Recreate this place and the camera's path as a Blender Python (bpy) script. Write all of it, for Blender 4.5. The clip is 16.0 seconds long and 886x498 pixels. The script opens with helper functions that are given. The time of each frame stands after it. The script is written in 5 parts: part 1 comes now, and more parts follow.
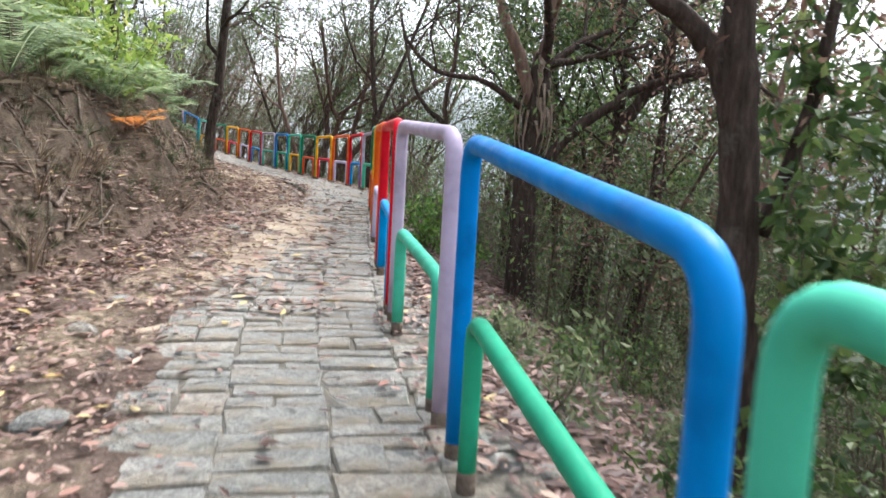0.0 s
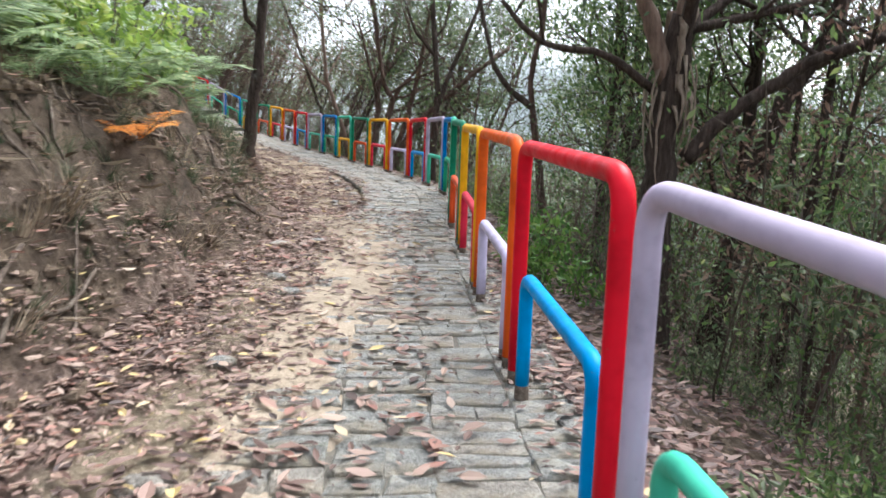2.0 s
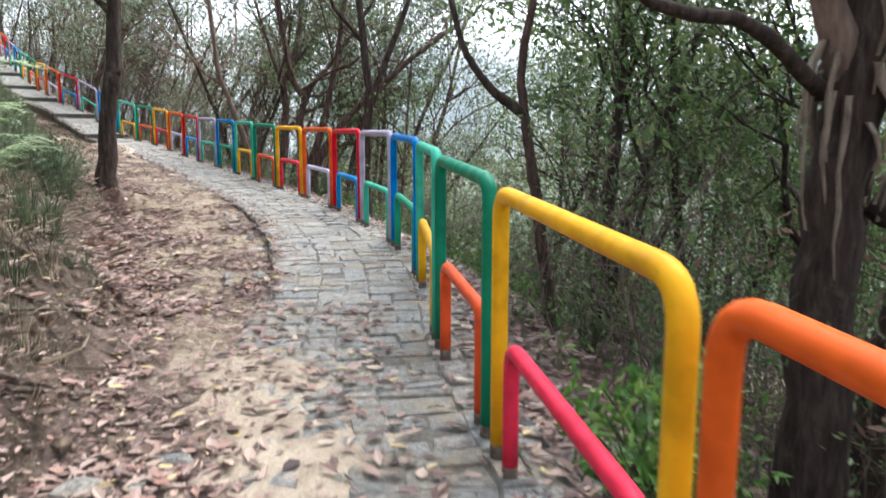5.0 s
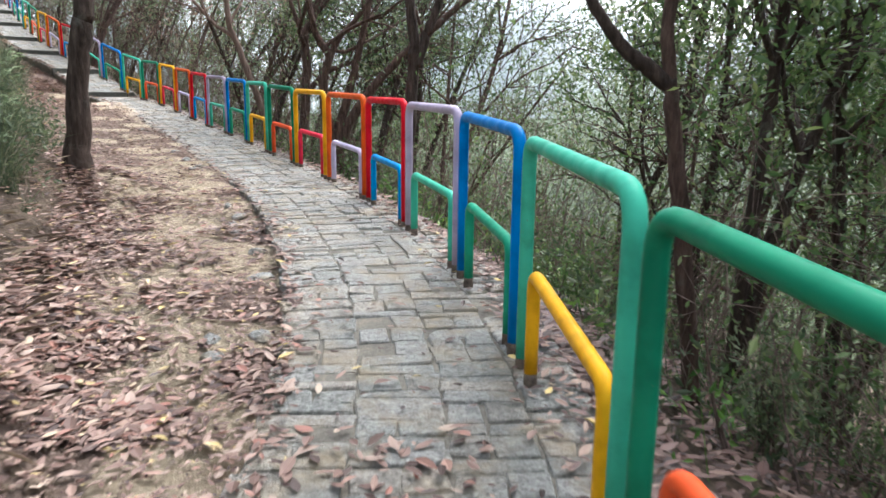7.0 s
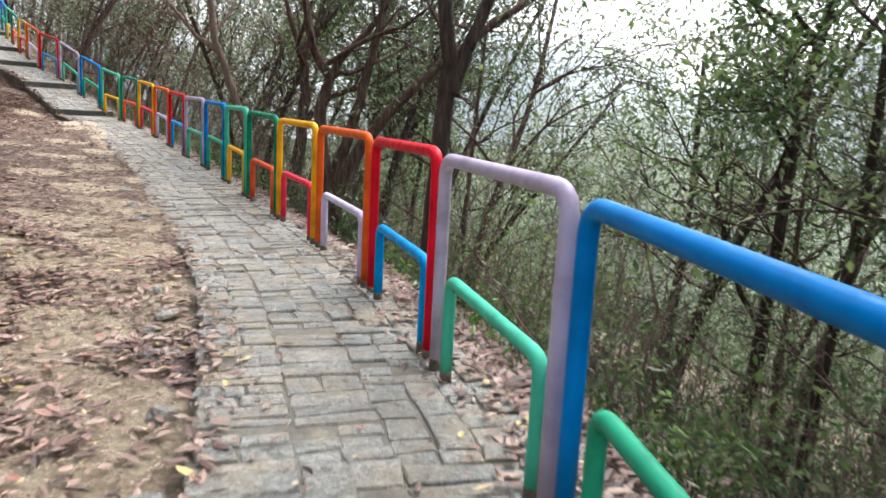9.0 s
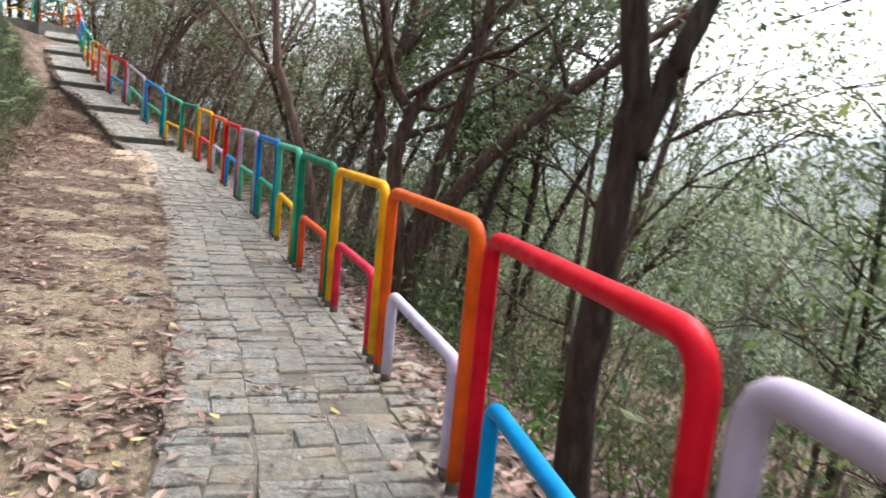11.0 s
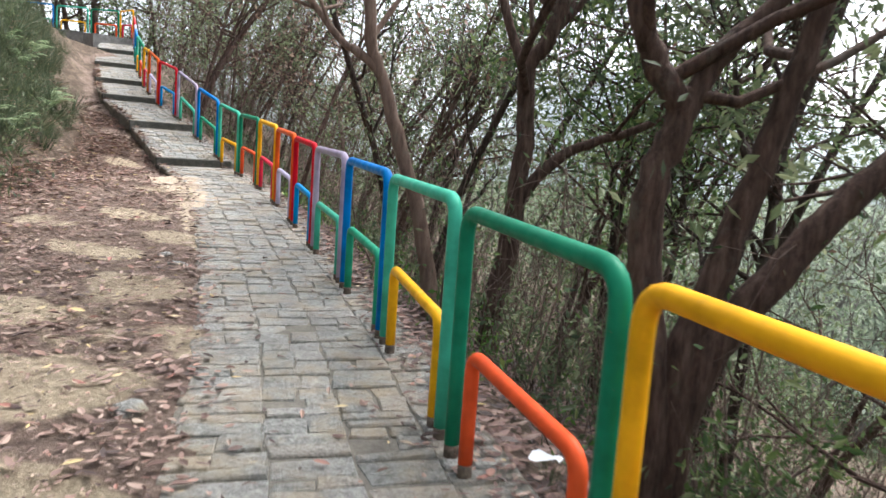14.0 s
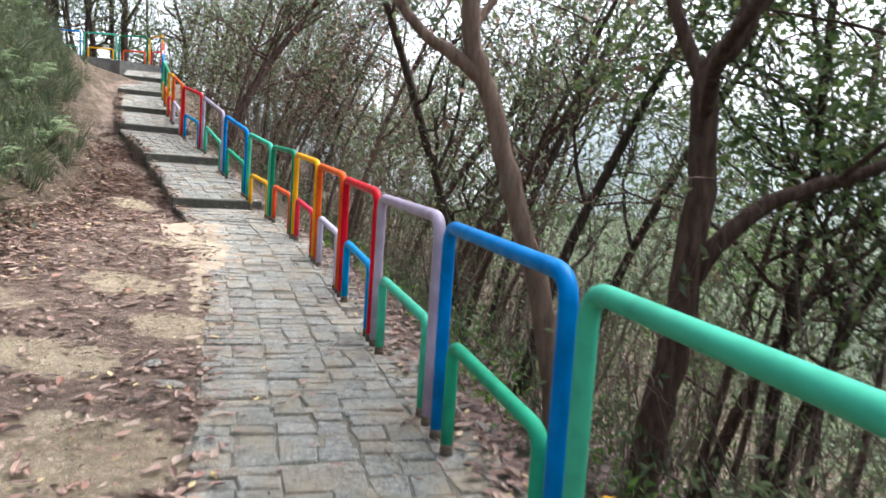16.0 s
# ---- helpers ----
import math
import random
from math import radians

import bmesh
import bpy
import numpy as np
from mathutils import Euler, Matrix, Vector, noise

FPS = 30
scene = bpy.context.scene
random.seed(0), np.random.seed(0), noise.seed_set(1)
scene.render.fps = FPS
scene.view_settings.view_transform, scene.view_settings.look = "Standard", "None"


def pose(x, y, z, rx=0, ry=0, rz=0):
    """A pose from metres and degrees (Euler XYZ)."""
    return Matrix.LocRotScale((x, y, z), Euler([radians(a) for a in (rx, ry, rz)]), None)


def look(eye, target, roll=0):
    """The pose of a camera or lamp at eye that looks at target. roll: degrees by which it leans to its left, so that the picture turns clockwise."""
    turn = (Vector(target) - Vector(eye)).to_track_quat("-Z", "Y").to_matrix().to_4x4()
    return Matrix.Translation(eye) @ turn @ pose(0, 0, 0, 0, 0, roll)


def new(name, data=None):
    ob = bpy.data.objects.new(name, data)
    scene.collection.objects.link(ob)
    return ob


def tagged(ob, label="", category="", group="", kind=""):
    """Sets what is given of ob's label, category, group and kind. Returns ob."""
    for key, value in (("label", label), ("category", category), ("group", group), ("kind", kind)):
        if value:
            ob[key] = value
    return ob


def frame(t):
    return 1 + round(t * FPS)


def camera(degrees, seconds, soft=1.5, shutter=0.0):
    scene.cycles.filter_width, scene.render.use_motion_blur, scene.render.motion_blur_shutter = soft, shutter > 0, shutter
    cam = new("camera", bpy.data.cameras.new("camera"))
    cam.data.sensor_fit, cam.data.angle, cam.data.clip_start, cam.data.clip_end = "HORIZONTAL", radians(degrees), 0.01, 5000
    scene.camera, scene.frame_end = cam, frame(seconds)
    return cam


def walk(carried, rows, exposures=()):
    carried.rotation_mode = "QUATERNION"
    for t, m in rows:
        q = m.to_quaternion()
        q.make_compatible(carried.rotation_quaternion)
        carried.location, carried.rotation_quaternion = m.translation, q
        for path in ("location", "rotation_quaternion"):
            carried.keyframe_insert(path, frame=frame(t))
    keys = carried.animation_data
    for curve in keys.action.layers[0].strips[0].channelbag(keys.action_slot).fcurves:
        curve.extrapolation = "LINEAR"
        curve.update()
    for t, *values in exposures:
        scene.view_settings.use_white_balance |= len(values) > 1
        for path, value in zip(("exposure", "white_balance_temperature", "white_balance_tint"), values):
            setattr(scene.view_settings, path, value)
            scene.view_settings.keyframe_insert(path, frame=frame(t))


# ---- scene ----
cam = camera(63.7, 16.0, soft=1.6, shutter=0.4)
PATH = [
    (0, (0.03, 0.058, 1.409), (0.024, 2.049, 1.219), 3.2),
    (0.5, (-0.111, 0.594, 1.528), (-0.126, 2.588, 1.367), 3.3),
    (1, (-0.283, 1.158, 1.61), (-0.252, 3.15, 1.435), 4.0),
    (1.5, (-0.428, 1.724, 1.704), (-0.561, 3.709, 1.496), 4.3),
    (2, (-0.618, 2.287, 1.776), (-0.745, 4.263, 1.496), 1.9),
    (2.5, (-0.738, 2.821, 1.87), (-0.682, 4.789, 1.517), 0.7),
    (3, (-0.904, 3.408, 1.998), (-0.82, 5.372, 1.628), 0.8),
    (3.5, (-1.053, 3.988, 2.077), (-0.887, 5.944, 1.69), 1.2),
    (4, (-1.108, 4.608, 2.111), (-1.014, 6.569, 1.731), 2.4),
    (4.5, (-1.192, 5.25, 2.146), (-1.101, 7.215, 1.789), 1.8),
    (5, (-1.25, 5.901, 2.173), (-1.139, 7.874, 1.867), 0.0),
    (5.2, (-1.303, 6.082, 2.187), (-1.251, 8.063, 1.919), 1.3),
    (7.3, (-1.607, 8.719, 2.329), (-1.559, 10.672, 1.9), 0.5),
    (7.5, (-1.606, 8.992, 2.332), (-1.672, 10.959, 1.973), 2.4),
    (8, (-1.728, 9.634, 2.382), (-1.688, 11.618, 2.134), 2.1),
    (8.5, (-1.771, 10.277, 2.399), (-1.635, 12.233, 2.008), -0.0),
    (8.7, (-1.788, 10.574, 2.399), (-1.698, 12.537, 2.028), 2.0),
    (10.8, (-2.13, 13.21, 2.543), (-2.225, 15.191, 2.279), 4.1),
    (11, (-2.191, 13.452, 2.559), (-2.342, 15.43, 2.303), 5.5),
    (11.5, (-2.405, 14.084, 2.566), (-2.667, 16.045, 2.276), 5.6),
    (12, (-2.628, 14.674, 2.593), (-2.953, 16.621, 2.269), 3.9),
    (12.5, (-2.915, 15.317, 2.636), (-3.319, 17.251, 2.322), 4.1),
    (13, (-3.209, 15.937, 2.659), (-3.55, 17.89, 2.394), 2.3),
    (13.5, (-3.45, 16.543, 2.658), (-3.808, 18.486, 2.345), 3.5),
    (14, (-3.726, 17.184, 2.659), (-4.055, 19.14, 2.409), 4.0),
    (14.5, (-3.973, 17.772, 2.66), (-4.294, 19.73, 2.411), 3.5),
    (15, (-4.297, 18.405, 2.67), (-4.717, 20.348, 2.453), 4.0),
    (15.5, (-4.569, 18.947, 2.719), (-4.953, 20.897, 2.498), 2.5),
    (16, (-4.832, 19.532, 2.795), (-5.253, 21.479, 2.617), 3.8),
]
walk(cam, [(t, look(eye, target, roll)) for t, eye, target, roll in PATH], exposures=[(0.0, 1.84, 6250, 12), (1.0, 1.8, 6100, 11), (2.5, 1.82, 6100, 10), (5.0, 1.94, 6000, 11), (7.5, 1.95, 6080, 11), (10.8, 1.76, 6420, 13), (11.5, 1.76, 6420, 13), (12.5, 1.84, 6350, 12), (13.5, 1.88, 6280, 12), (16.0, 1.92, 6150, 11)])

# ---- world, sun, exposure ----
world = bpy.data.worlds.new("overcast_sky")
scene.world = world
world.use_nodes = True
wn, wl = world.node_tree.nodes, world.node_tree.links
sky = wn.new("ShaderNodeTexSky")
sky.sky_type, sky.sun_disc = "NISHITA", False
sky.sun_elevation, sky.sun_rotation = radians(58), radians(40)
sky.air_density, sky.dust_density = 1.0, 4.0
grey = wn.new("ShaderNodeHueSaturation")
grey.inputs["Saturation"].default_value = 0.36
wl.new(sky.outputs["Color"], grey.inputs["Color"])
wl.new(grey.outputs["Color"], wn["Background"].inputs["Color"])
wn["Background"].inputs["Strength"].default_value = 0.15
sun_data = bpy.data.lights.new("sun", "SUN")
sun_data.energy, sun_data.angle, sun_data.color = 1.5, radians(35), (1.0, 0.985, 0.965)
sun = new("sun", sun_data)
sun.matrix_world = look((12, 16, 30), (0, 0, 0))

# ---- materials ----


def material(name, rough=0.8, spec=0.3, metal=0.0):
    m = bpy.data.materials.new(name)
    m.use_nodes = True
    b = m.node_tree.nodes["Principled BSDF"]
    b.inputs["Roughness"].default_value = rough
    b.inputs["Specular IOR Level"].default_value = spec
    b.inputs["Metallic"].default_value = metal
    return m, m.node_tree.nodes, m.node_tree.links, b


def ramp(n, stops):
    r = n.new("ShaderNodeValToRGB")
    e = r.color_ramp.elements
    while len(e) < len(stops):
        e.new(0.5)
    for k, (p, c) in zip(e, stops):
        k.position, k.color = p, (*c, 1)
    return r


def noise_tex(n, l, scale, detail=6, rough=0.6, coord="Object", distort=0.0):
    tc, t = n.new("ShaderNodeTexCoord"), n.new("ShaderNodeTexNoise")
    t.inputs["Scale"].default_value, t.inputs["Detail"].default_value = scale, detail
    t.inputs["Roughness"].default_value, t.inputs["Distortion"].default_value = rough, distort
    l.new(tc.outputs[coord], t.inputs["Vector"])
    return t


def mix(n, l, a, b, f, mode="MIX"):
    m = n.new("ShaderNodeMix")
    m.data_type, m.blend_type = "RGBA", mode
    for k, v in (("A", a), ("B", b)):
        socket = m.inputs[6 if k == "A" else 7]
        if isinstance(v, tuple):
            socket.default_value = (*v, 1)
        else:
            l.new(v, socket)
    if isinstance(f, float):
        m.inputs[0].default_value = f
    else:
        l.new(f, m.inputs[0])
    return m.outputs[2]


def bump(n, l, b, height, strength, distance):
    u = n.new("ShaderNodeBump")
    u.inputs["Strength"].default_value, u.inputs["Distance"].default_value = strength, distance
    l.new(height, u.inputs["Height"])
    l.new(u.outputs["Normal"], b.inputs["Normal"])


def paint(name, colour, rough=0.38):
    """Gloss paint on steel pipe, brushed on unevenly, with specks of dirt and small rubbed spots."""
    m, n, l, b = material(name, rough, 0.09)
    big = noise_tex(n, l, 5.0, 4)
    dark = tuple(c * 0.72 for c in colour)
    light = tuple(min(1, c * 1.14) for c in colour)
    tone = ramp(n, [(0.32, dark), (0.52, colour), (0.75, light)])
    l.new(big.outputs["Fac"], tone.inputs["Fac"])
    speck = noise_tex(n, l, 46.0, 5, 0.7)
    mask = ramp(n, [(0.66, (0, 0, 0)), (0.76, (0.7, 0.7, 0.7))])
    l.new(speck.outputs["Fac"], mask.inputs["Fac"])
    l.new(mix(n, l, tone.outputs["Color"], (0.13, 0.10, 0.075), mask.outputs["Color"]), b.inputs["Base Color"])
    gloss = ramp(n, [(0.3, (rough - 0.08,) * 3), (0.7, (rough + 0.22,) * 3)])
    l.new(noise_tex(n, l, 14.0, 4).outputs["Fac"], gloss.inputs["Fac"])
    l.new(gloss.outputs["Color"], b.inputs["Roughness"])
    bump(n, l, b, noise_tex(n, l, 60.0, 4).outputs["Fac"], 0.12, 0.004)
    return m


PAINT = {
    "blue": paint("blue_paint", (0.0, 0.175, 0.50)),
    "lilac": paint("lilac_paint", (0.42, 0.355, 0.455)),
    "red": paint("red_paint", (0.60, 0.007, 0.020)),
    "orange": paint("orange_paint", (0.68, 0.105, 0.012)),
    "yellow": paint("yellow_paint", (0.74, 0.37, 0.008)),
    "green": paint("green_paint", (0.012, 0.20, 0.105)),
    "seafoam": paint("sea_green_paint", (0.06, 0.42, 0.275)),
    "sky_blue": paint("bright_blue_paint", (0.0, 0.24, 0.56)),
    "rose": paint("rose_red_paint", (0.64, 0.028, 0.062)),
    "mid_green": paint("mid_green_paint", (0.022, 0.29, 0.16)),
    "pale_lilac": paint("pale_lilac_paint", (0.50, 0.45, 0.60)),
    "coral": paint("orange_red_paint", (0.66, 0.085, 0.022)),
}


def mud_paint():
    m, n, l, b = material("mud_stained_paint", 0.85, 0.2)
    t = noise_tex(n, l, 30.0, 6, 0.7)
    r = ramp(n, [(0.3, (0.05, 0.038, 0.03)), (0.55, (0.13, 0.10, 0.075)), (0.75, (0.22, 0.18, 0.14))])
    l.new(t.outputs["Fac"], r.inputs["Fac"])
    l.new(r.outputs["Color"], b.inputs["Base Color"])
    bump(n, l, b, t.outputs["Fac"], 0.5, 0.01)
    return m


MUD_PAINT = mud_paint()


def stone_material():
    """Grey split granite setts, a little damp, with moss and sand in the pores."""
    m, n, l, b = material("granite_sett", 0.62, 0.4)
    info = n.new("ShaderNodeObjectInfo")
    isle = n.new("ShaderNodeNewGeometry")
    add = n.new("ShaderNodeMath")
    add.operation = "ADD"
    l.new(info.outputs["Random"], add.inputs[0])
    l.new(isle.outputs["Random Per Island"], add.inputs[1])
    wrap = n.new("ShaderNodeMath")
    wrap.operation = "FRACT"
    l.new(add.outputs[0], wrap.inputs[0])
    tone = ramp(n, [(0.0, (0.28, 0.285, 0.265)), (0.35, (0.33, 0.333, 0.31)), (0.75, (0.375, 0.372, 0.35)), (0.92, (0.40, 0.365, 0.315)), (1.0, (0.31, 0.302, 0.275))])
    l.new(wrap.outputs[0], tone.inputs["Fac"])
    grain = noise_tex(n, l, 70.0, 8, 0.75)
    g = ramp(n, [(0.34, (0.28, 0.28, 0.28)), (0.52, (0.95, 0.95, 0.93)), (0.72, (1.5, 1.48, 1.42))])
    l.new(grain.outputs["Fac"], g.inputs["Fac"])
    c = mix(n, l, tone.outputs["Color"], g.outputs["Color"], 0.8, "MULTIPLY")
    mottle = noise_tex(n, l, 24.0, 6, 0.7, distort=0.7)
    mo = ramp(n, [(0.36, (0.45, 0.45, 0.43)), (0.5, (0.98, 0.98, 0.97)), (0.66, (1.4, 1.4, 1.38))])
    l.new(mottle.outputs["Fac"], mo.inputs["Fac"])
    c = mix(n, l, c, mo.outputs["Color"], 0.75, "MULTIPLY")
    patch = noise_tex(n, l, 3.2, 6, 0.65)
    pm = ramp(n, [(0.46, (0, 0, 0)), (0.66, (0.8, 0.8, 0.8))])
    l.new(patch.outputs["Fac"], pm.inputs["Fac"])
    c = mix(n, l, c, (0.36, 0.29, 0.19), pm.outputs["Color"])
    moss = noise_tex(n, l, 9.0, 6, 0.7)
    mm = ramp(n, [(0.56, (0, 0, 0)), (0.72, (0.6, 0.6, 0.6))])
    l.new(moss.outputs["Fac"], mm.inputs["Fac"])
    c = mix(n, l, c, (0.12, 0.15, 0.10), mm.outputs["Color"])
    damp = noise_tex(n, l, 1.7, 7, 0.7, distort=0.5)
    dm = ramp(n, [(0.47, (0, 0, 0)), (0.64, (0.42, 0.42, 0.42))])
    l.new(damp.outputs["Fac"], dm.inputs["Fac"])
    c = mix(n, l, c, (0.15, 0.142, 0.12), dm.outputs["Color"])
    l.new(c, b.inputs["Base Color"])
    wet = ramp(n, [(0.35, (0.38,) * 3), (0.65, (0.8,) * 3)])
    l.new(noise_tex(n, l, 5.0, 5).outputs["Fac"], wet.inputs["Fac"])
    l.new(wet.outputs["Color"], b.inputs["Roughness"])
    bump(n, l, b, noise_tex(n, l, 22.0, 8, 0.75, distort=0.8).outputs["Fac"], 1.0, 0.035)
    return m


STONE = stone_material()


def earth(name, stops, scale, rough=0.9, fine=45.0, relief=0.7):
    m, n, l, b = material(name, rough, 0.2)
    t = noise_tex(n, l, scale, 8, 0.68, distort=0.4)
    r = ramp(n, stops)
    l.new(t.outputs["Fac"], r.inputs["Fac"])
    f = noise_tex(n, l, fine, 6, 0.75)
    g = ramp(n, [(0.3, (0.5, 0.48, 0.45)), (0.6, (1.05, 1.05, 1.05)), (0.8, (1.3, 1.28, 1.22))])
    l.new(f.outputs["Fac"], g.inputs["Fac"])
    l.new(mix(n, l, r.outputs["Color"], g.outputs["Color"], 0.85, "MULTIPLY"), b.inputs["Base Color"])
    bump(n, l, b, f.outputs["Fac"], relief, 0.025)
    return m, n, l, b


MORTAR = earth("mortar_bed", [(0.3, (0.12, 0.112, 0.094)), (0.55, (0.20, 0.185, 0.152)), (0.75, (0.31, 0.27, 0.205))], 6.0)[0]
CONCRETE = earth("weathered_concrete", [(0.3, (0.13, 0.13, 0.12)), (0.55, (0.24, 0.24, 0.225)), (0.8, (0.34, 0.33, 0.30))], 4.0, 0.8)[0]
# riser concrete: dark with moss, and the risers' shade put into the colour
MOSSY_SHADED = earth("mossy_shaded_concrete", [(0.3, (0.05, 0.05, 0.042)), (0.55, (0.10, 0.10, 0.085)), (0.8, (0.17, 0.165, 0.14))], 5.0, 0.85)[0]
SAND = earth("drifted_sand", [(0.28, (0.20, 0.155, 0.11)), (0.5, (0.39, 0.32, 0.235)), (0.75, (0.52, 0.44, 0.33))], 2.2, 0.92, 60.0, 0.5)[0]


CLOD = earth("crumbled_earth", [(0.3, (0.075, 0.056, 0.042)), (0.5, (0.15, 0.112, 0.08)), (0.72, (0.27, 0.205, 0.145))], 9.0, 0.95)[0]


def ground_material():
    """Sandy earth, brown litter mould, dug bank soil and thin green cover, spread by three painted masks."""
    m, n, l, b = material("forest_ground", 0.92, 0.2)
    at = n.new("ShaderNodeAttribute")
    at.attribute_name = "zones"
    sep = n.new("ShaderNodeSeparateColor")
    l.new(at.outputs["Color"], sep.inputs["Color"])
    base = ramp(n, [(0.32, (0.15, 0.105, 0.082)), (0.5, (0.265, 0.195, 0.153)), (0.7, (0.40, 0.305, 0.24))])
    l.new(noise_tex(n, l, 7.0, 8, 0.7).outputs["Fac"], base.inputs["Fac"])
    sand = ramp(n, [(0.3, (0.42, 0.335, 0.23)), (0.55, (0.60, 0.50, 0.35)), (0.8, (0.70, 0.60, 0.44))])
    l.new(noise_tex(n, l, 3.0, 8, 0.65).outputs["Fac"], sand.inputs["Fac"])
    soil = ramp(n, [(0.3, (0.065, 0.05, 0.038)), (0.5, (0.15, 0.112, 0.08)), (0.72, (0.28, 0.215, 0.15))])
    l.new(noise_tex(n, l, 5.0, 9, 0.72, distort=0.6).outputs["Fac"], soil.inputs["Fac"])
    green = ramp(n, [(0.3, (0.025, 0.032, 0.016)), (0.55, (0.055, 0.07, 0.028)), (0.75, (0.10, 0.11, 0.05))])
    l.new(noise_tex(n, l, 11.0, 8, 0.7).outputs["Fac"], green.inputs["Fac"])
    blotch = noise_tex(n, l, 1.15, 7, 0.68, distort=0.5)

    def spread(socket):
        a = n.new("ShaderNodeMath")
        a.operation = "ADD"
        l.new(sep.outputs[socket], a.inputs[0])
        l.new(blotch.outputs["Fac"], a.inputs[1])
        r = ramp(n, [(0.87, (0, 0, 0)), (0.97, (1, 1, 1))])
        l.new(a.outputs[0], r.inputs["Fac"])
        return r.outputs["Color"]

    c = mix(n, l, base.outputs["Color"], sand.outputs["Color"], spread("Red"))
    c = mix(n, l, c, soil.outputs["Color"], spread("Blue"))
    c = mix(n, l, c, green.outputs["Color"], spread("Green"))
    f = noise_tex(n, l, 38.0, 7, 0.75)
    g = ramp(n, [(0.3, (0.5, 0.48, 0.46)), (0.6, (1.0, 1.0, 1.0)), (0.8, (1.3, 1.28, 1.2))])
    l.new(f.outputs["Fac"], g.inputs["Fac"])
    l.new(mix(n, l, c, g.outputs["Color"], 0.85, "MULTIPLY"), b.inputs["Base Color"])
    bump(n, l, b, f.outputs["Fac"], 1.0, 0.07)
    return m


GROUND = ground_material()


def bark(name, dark, mid, light, scale=1.0):
    m, n, l, b = material(name, 0.9, 0.2)
    tc, mp = n.new("ShaderNodeTexCoord"), n.new("ShaderNodeMapping")
    mp.inputs["Scale"].default_value = (9 * scale, 9 * scale, 1.6 * scale)
    l.new(tc.outputs["Object"], mp.inputs["Vector"])
    t = n.new("ShaderNodeTexNoise")
    t.inputs["Scale"].default_value, t.inputs["Detail"].default_value, t.inputs["Roughness"].default_value = 2.4, 8, 0.7
    l.new(mp.outputs["Vector"], t.inputs["Vector"])
    r = ramp(n, [(0.33, dark), (0.52, mid), (0.72, light)])
    l.new(t.outputs["Fac"], r.inputs["Fac"])
    lichen = noise_tex(n, l, 3.5, 6, 0.7)
    lm = ramp(n, [(0.58, (0, 0, 0)), (0.72, (0.5, 0.5, 0.5))])
    l.new(lichen.outputs["Fac"], lm.inputs["Fac"])
    l.new(mix(n, l, r.outputs["Color"], (0.15, 0.145, 0.115), lm.outputs["Color"]), b.inputs["Base Color"])
    bump(n, l, b, t.outputs["Fac"], 1.0, 0.03)
    return m


BARK_DARK = bark("dark_bark", (0.019, 0.013, 0.010), (0.055, 0.039, 0.030), (0.115, 0.085, 0.067))
BARK_BROWN = bark("brown_bark", (0.030, 0.019, 0.014), (0.09, 0.056, 0.042), (0.165, 0.113, 0.087))
BARK_TAN = bark("smooth_tan_bark", (0.10, 0.066, 0.05), (0.19, 0.128, 0.096), (0.30, 0.22, 0.17), 0.6)
BARK_PEEL = bark("pale_peeling_bark", (0.12, 0.085, 0.06), (0.26, 0.20, 0.15), (0.40, 0.33, 0.26))
BROWN_TWIG = bark("brown_twig_bark", (0.06, 0.042, 0.034), (0.17, 0.12, 0.098), (0.29, 0.22, 0.18))
TWIG = bark("twig_bark", (0.045, 0.035, 0.027), (0.11, 0.087, 0.066), (0.19, 0.158, 0.125))


def leaf(name, stops, rough=0.55, through_light=0.35):
    """Leaves, each of its own tone, that let some light through."""
    m, n, l, b = material(name, rough, 0.35)
    geo = n.new("ShaderNodeNewGeometry")
    r = ramp(n, stops)
    l.new(geo.outputs["Random Per Island"], r.inputs["Fac"])
    l.new(r.outputs["Color"], b.inputs["Base Color"])
    t, s = n.new("ShaderNodeBsdfTranslucent"), n.new("ShaderNodeMixShader")
    l.new(r.outputs["Color"], t.inputs["Color"])
    s.inputs[0].default_value = through_light
    l.new(b.outputs["BSDF"], s.inputs[1])
    l.new(t.outputs["BSDF"], s.inputs[2])
    l.new(s.outputs["Shader"], n["Material Output"].inputs["Surface"])
    return m


LEAF_DARK = leaf("dark_evergreen_leaf", [(0.0, (0.045, 0.065, 0.035)), (0.4, (0.075, 0.105, 0.052)), (0.75, (0.11, 0.145, 0.07)), (1.0, (0.18, 0.20, 0.10))], 0.45, 0.45)
LEAF_MID = leaf("mid_green_leaf", [(0.0, (0.04, 0.075, 0.025)), (0.45, (0.075, 0.13, 0.04)), (0.8, (0.13, 0.19, 0.06)), (1.0, (0.20, 0.24, 0.09))], 0.45, 0.45)
LEAF_SOFT = leaf("soft_olive_leaf", [(0.0, (0.07, 0.095, 0.05)), (0.4, (0.125, 0.16, 0.08)), (0.8, (0.20, 0.24, 0.125)), (1.0, (0.28, 0.30, 0.17))], 0.5, 0.5)
# valley leaves and far bark: air haze put into the base colour
LEAF_FAR_HAZE = leaf("haze_tinted_valley_leaf", [(0.0, (0.22, 0.27, 0.20)), (0.5, (0.31, 0.36, 0.27)), (1.0, (0.41, 0.45, 0.35))], 0.7, 0.5)
BARK_FAR_HAZE = bark("haze_tinted_far_bark", (0.10, 0.09, 0.08), (0.17, 0.155, 0.14), (0.25, 0.235, 0.21))
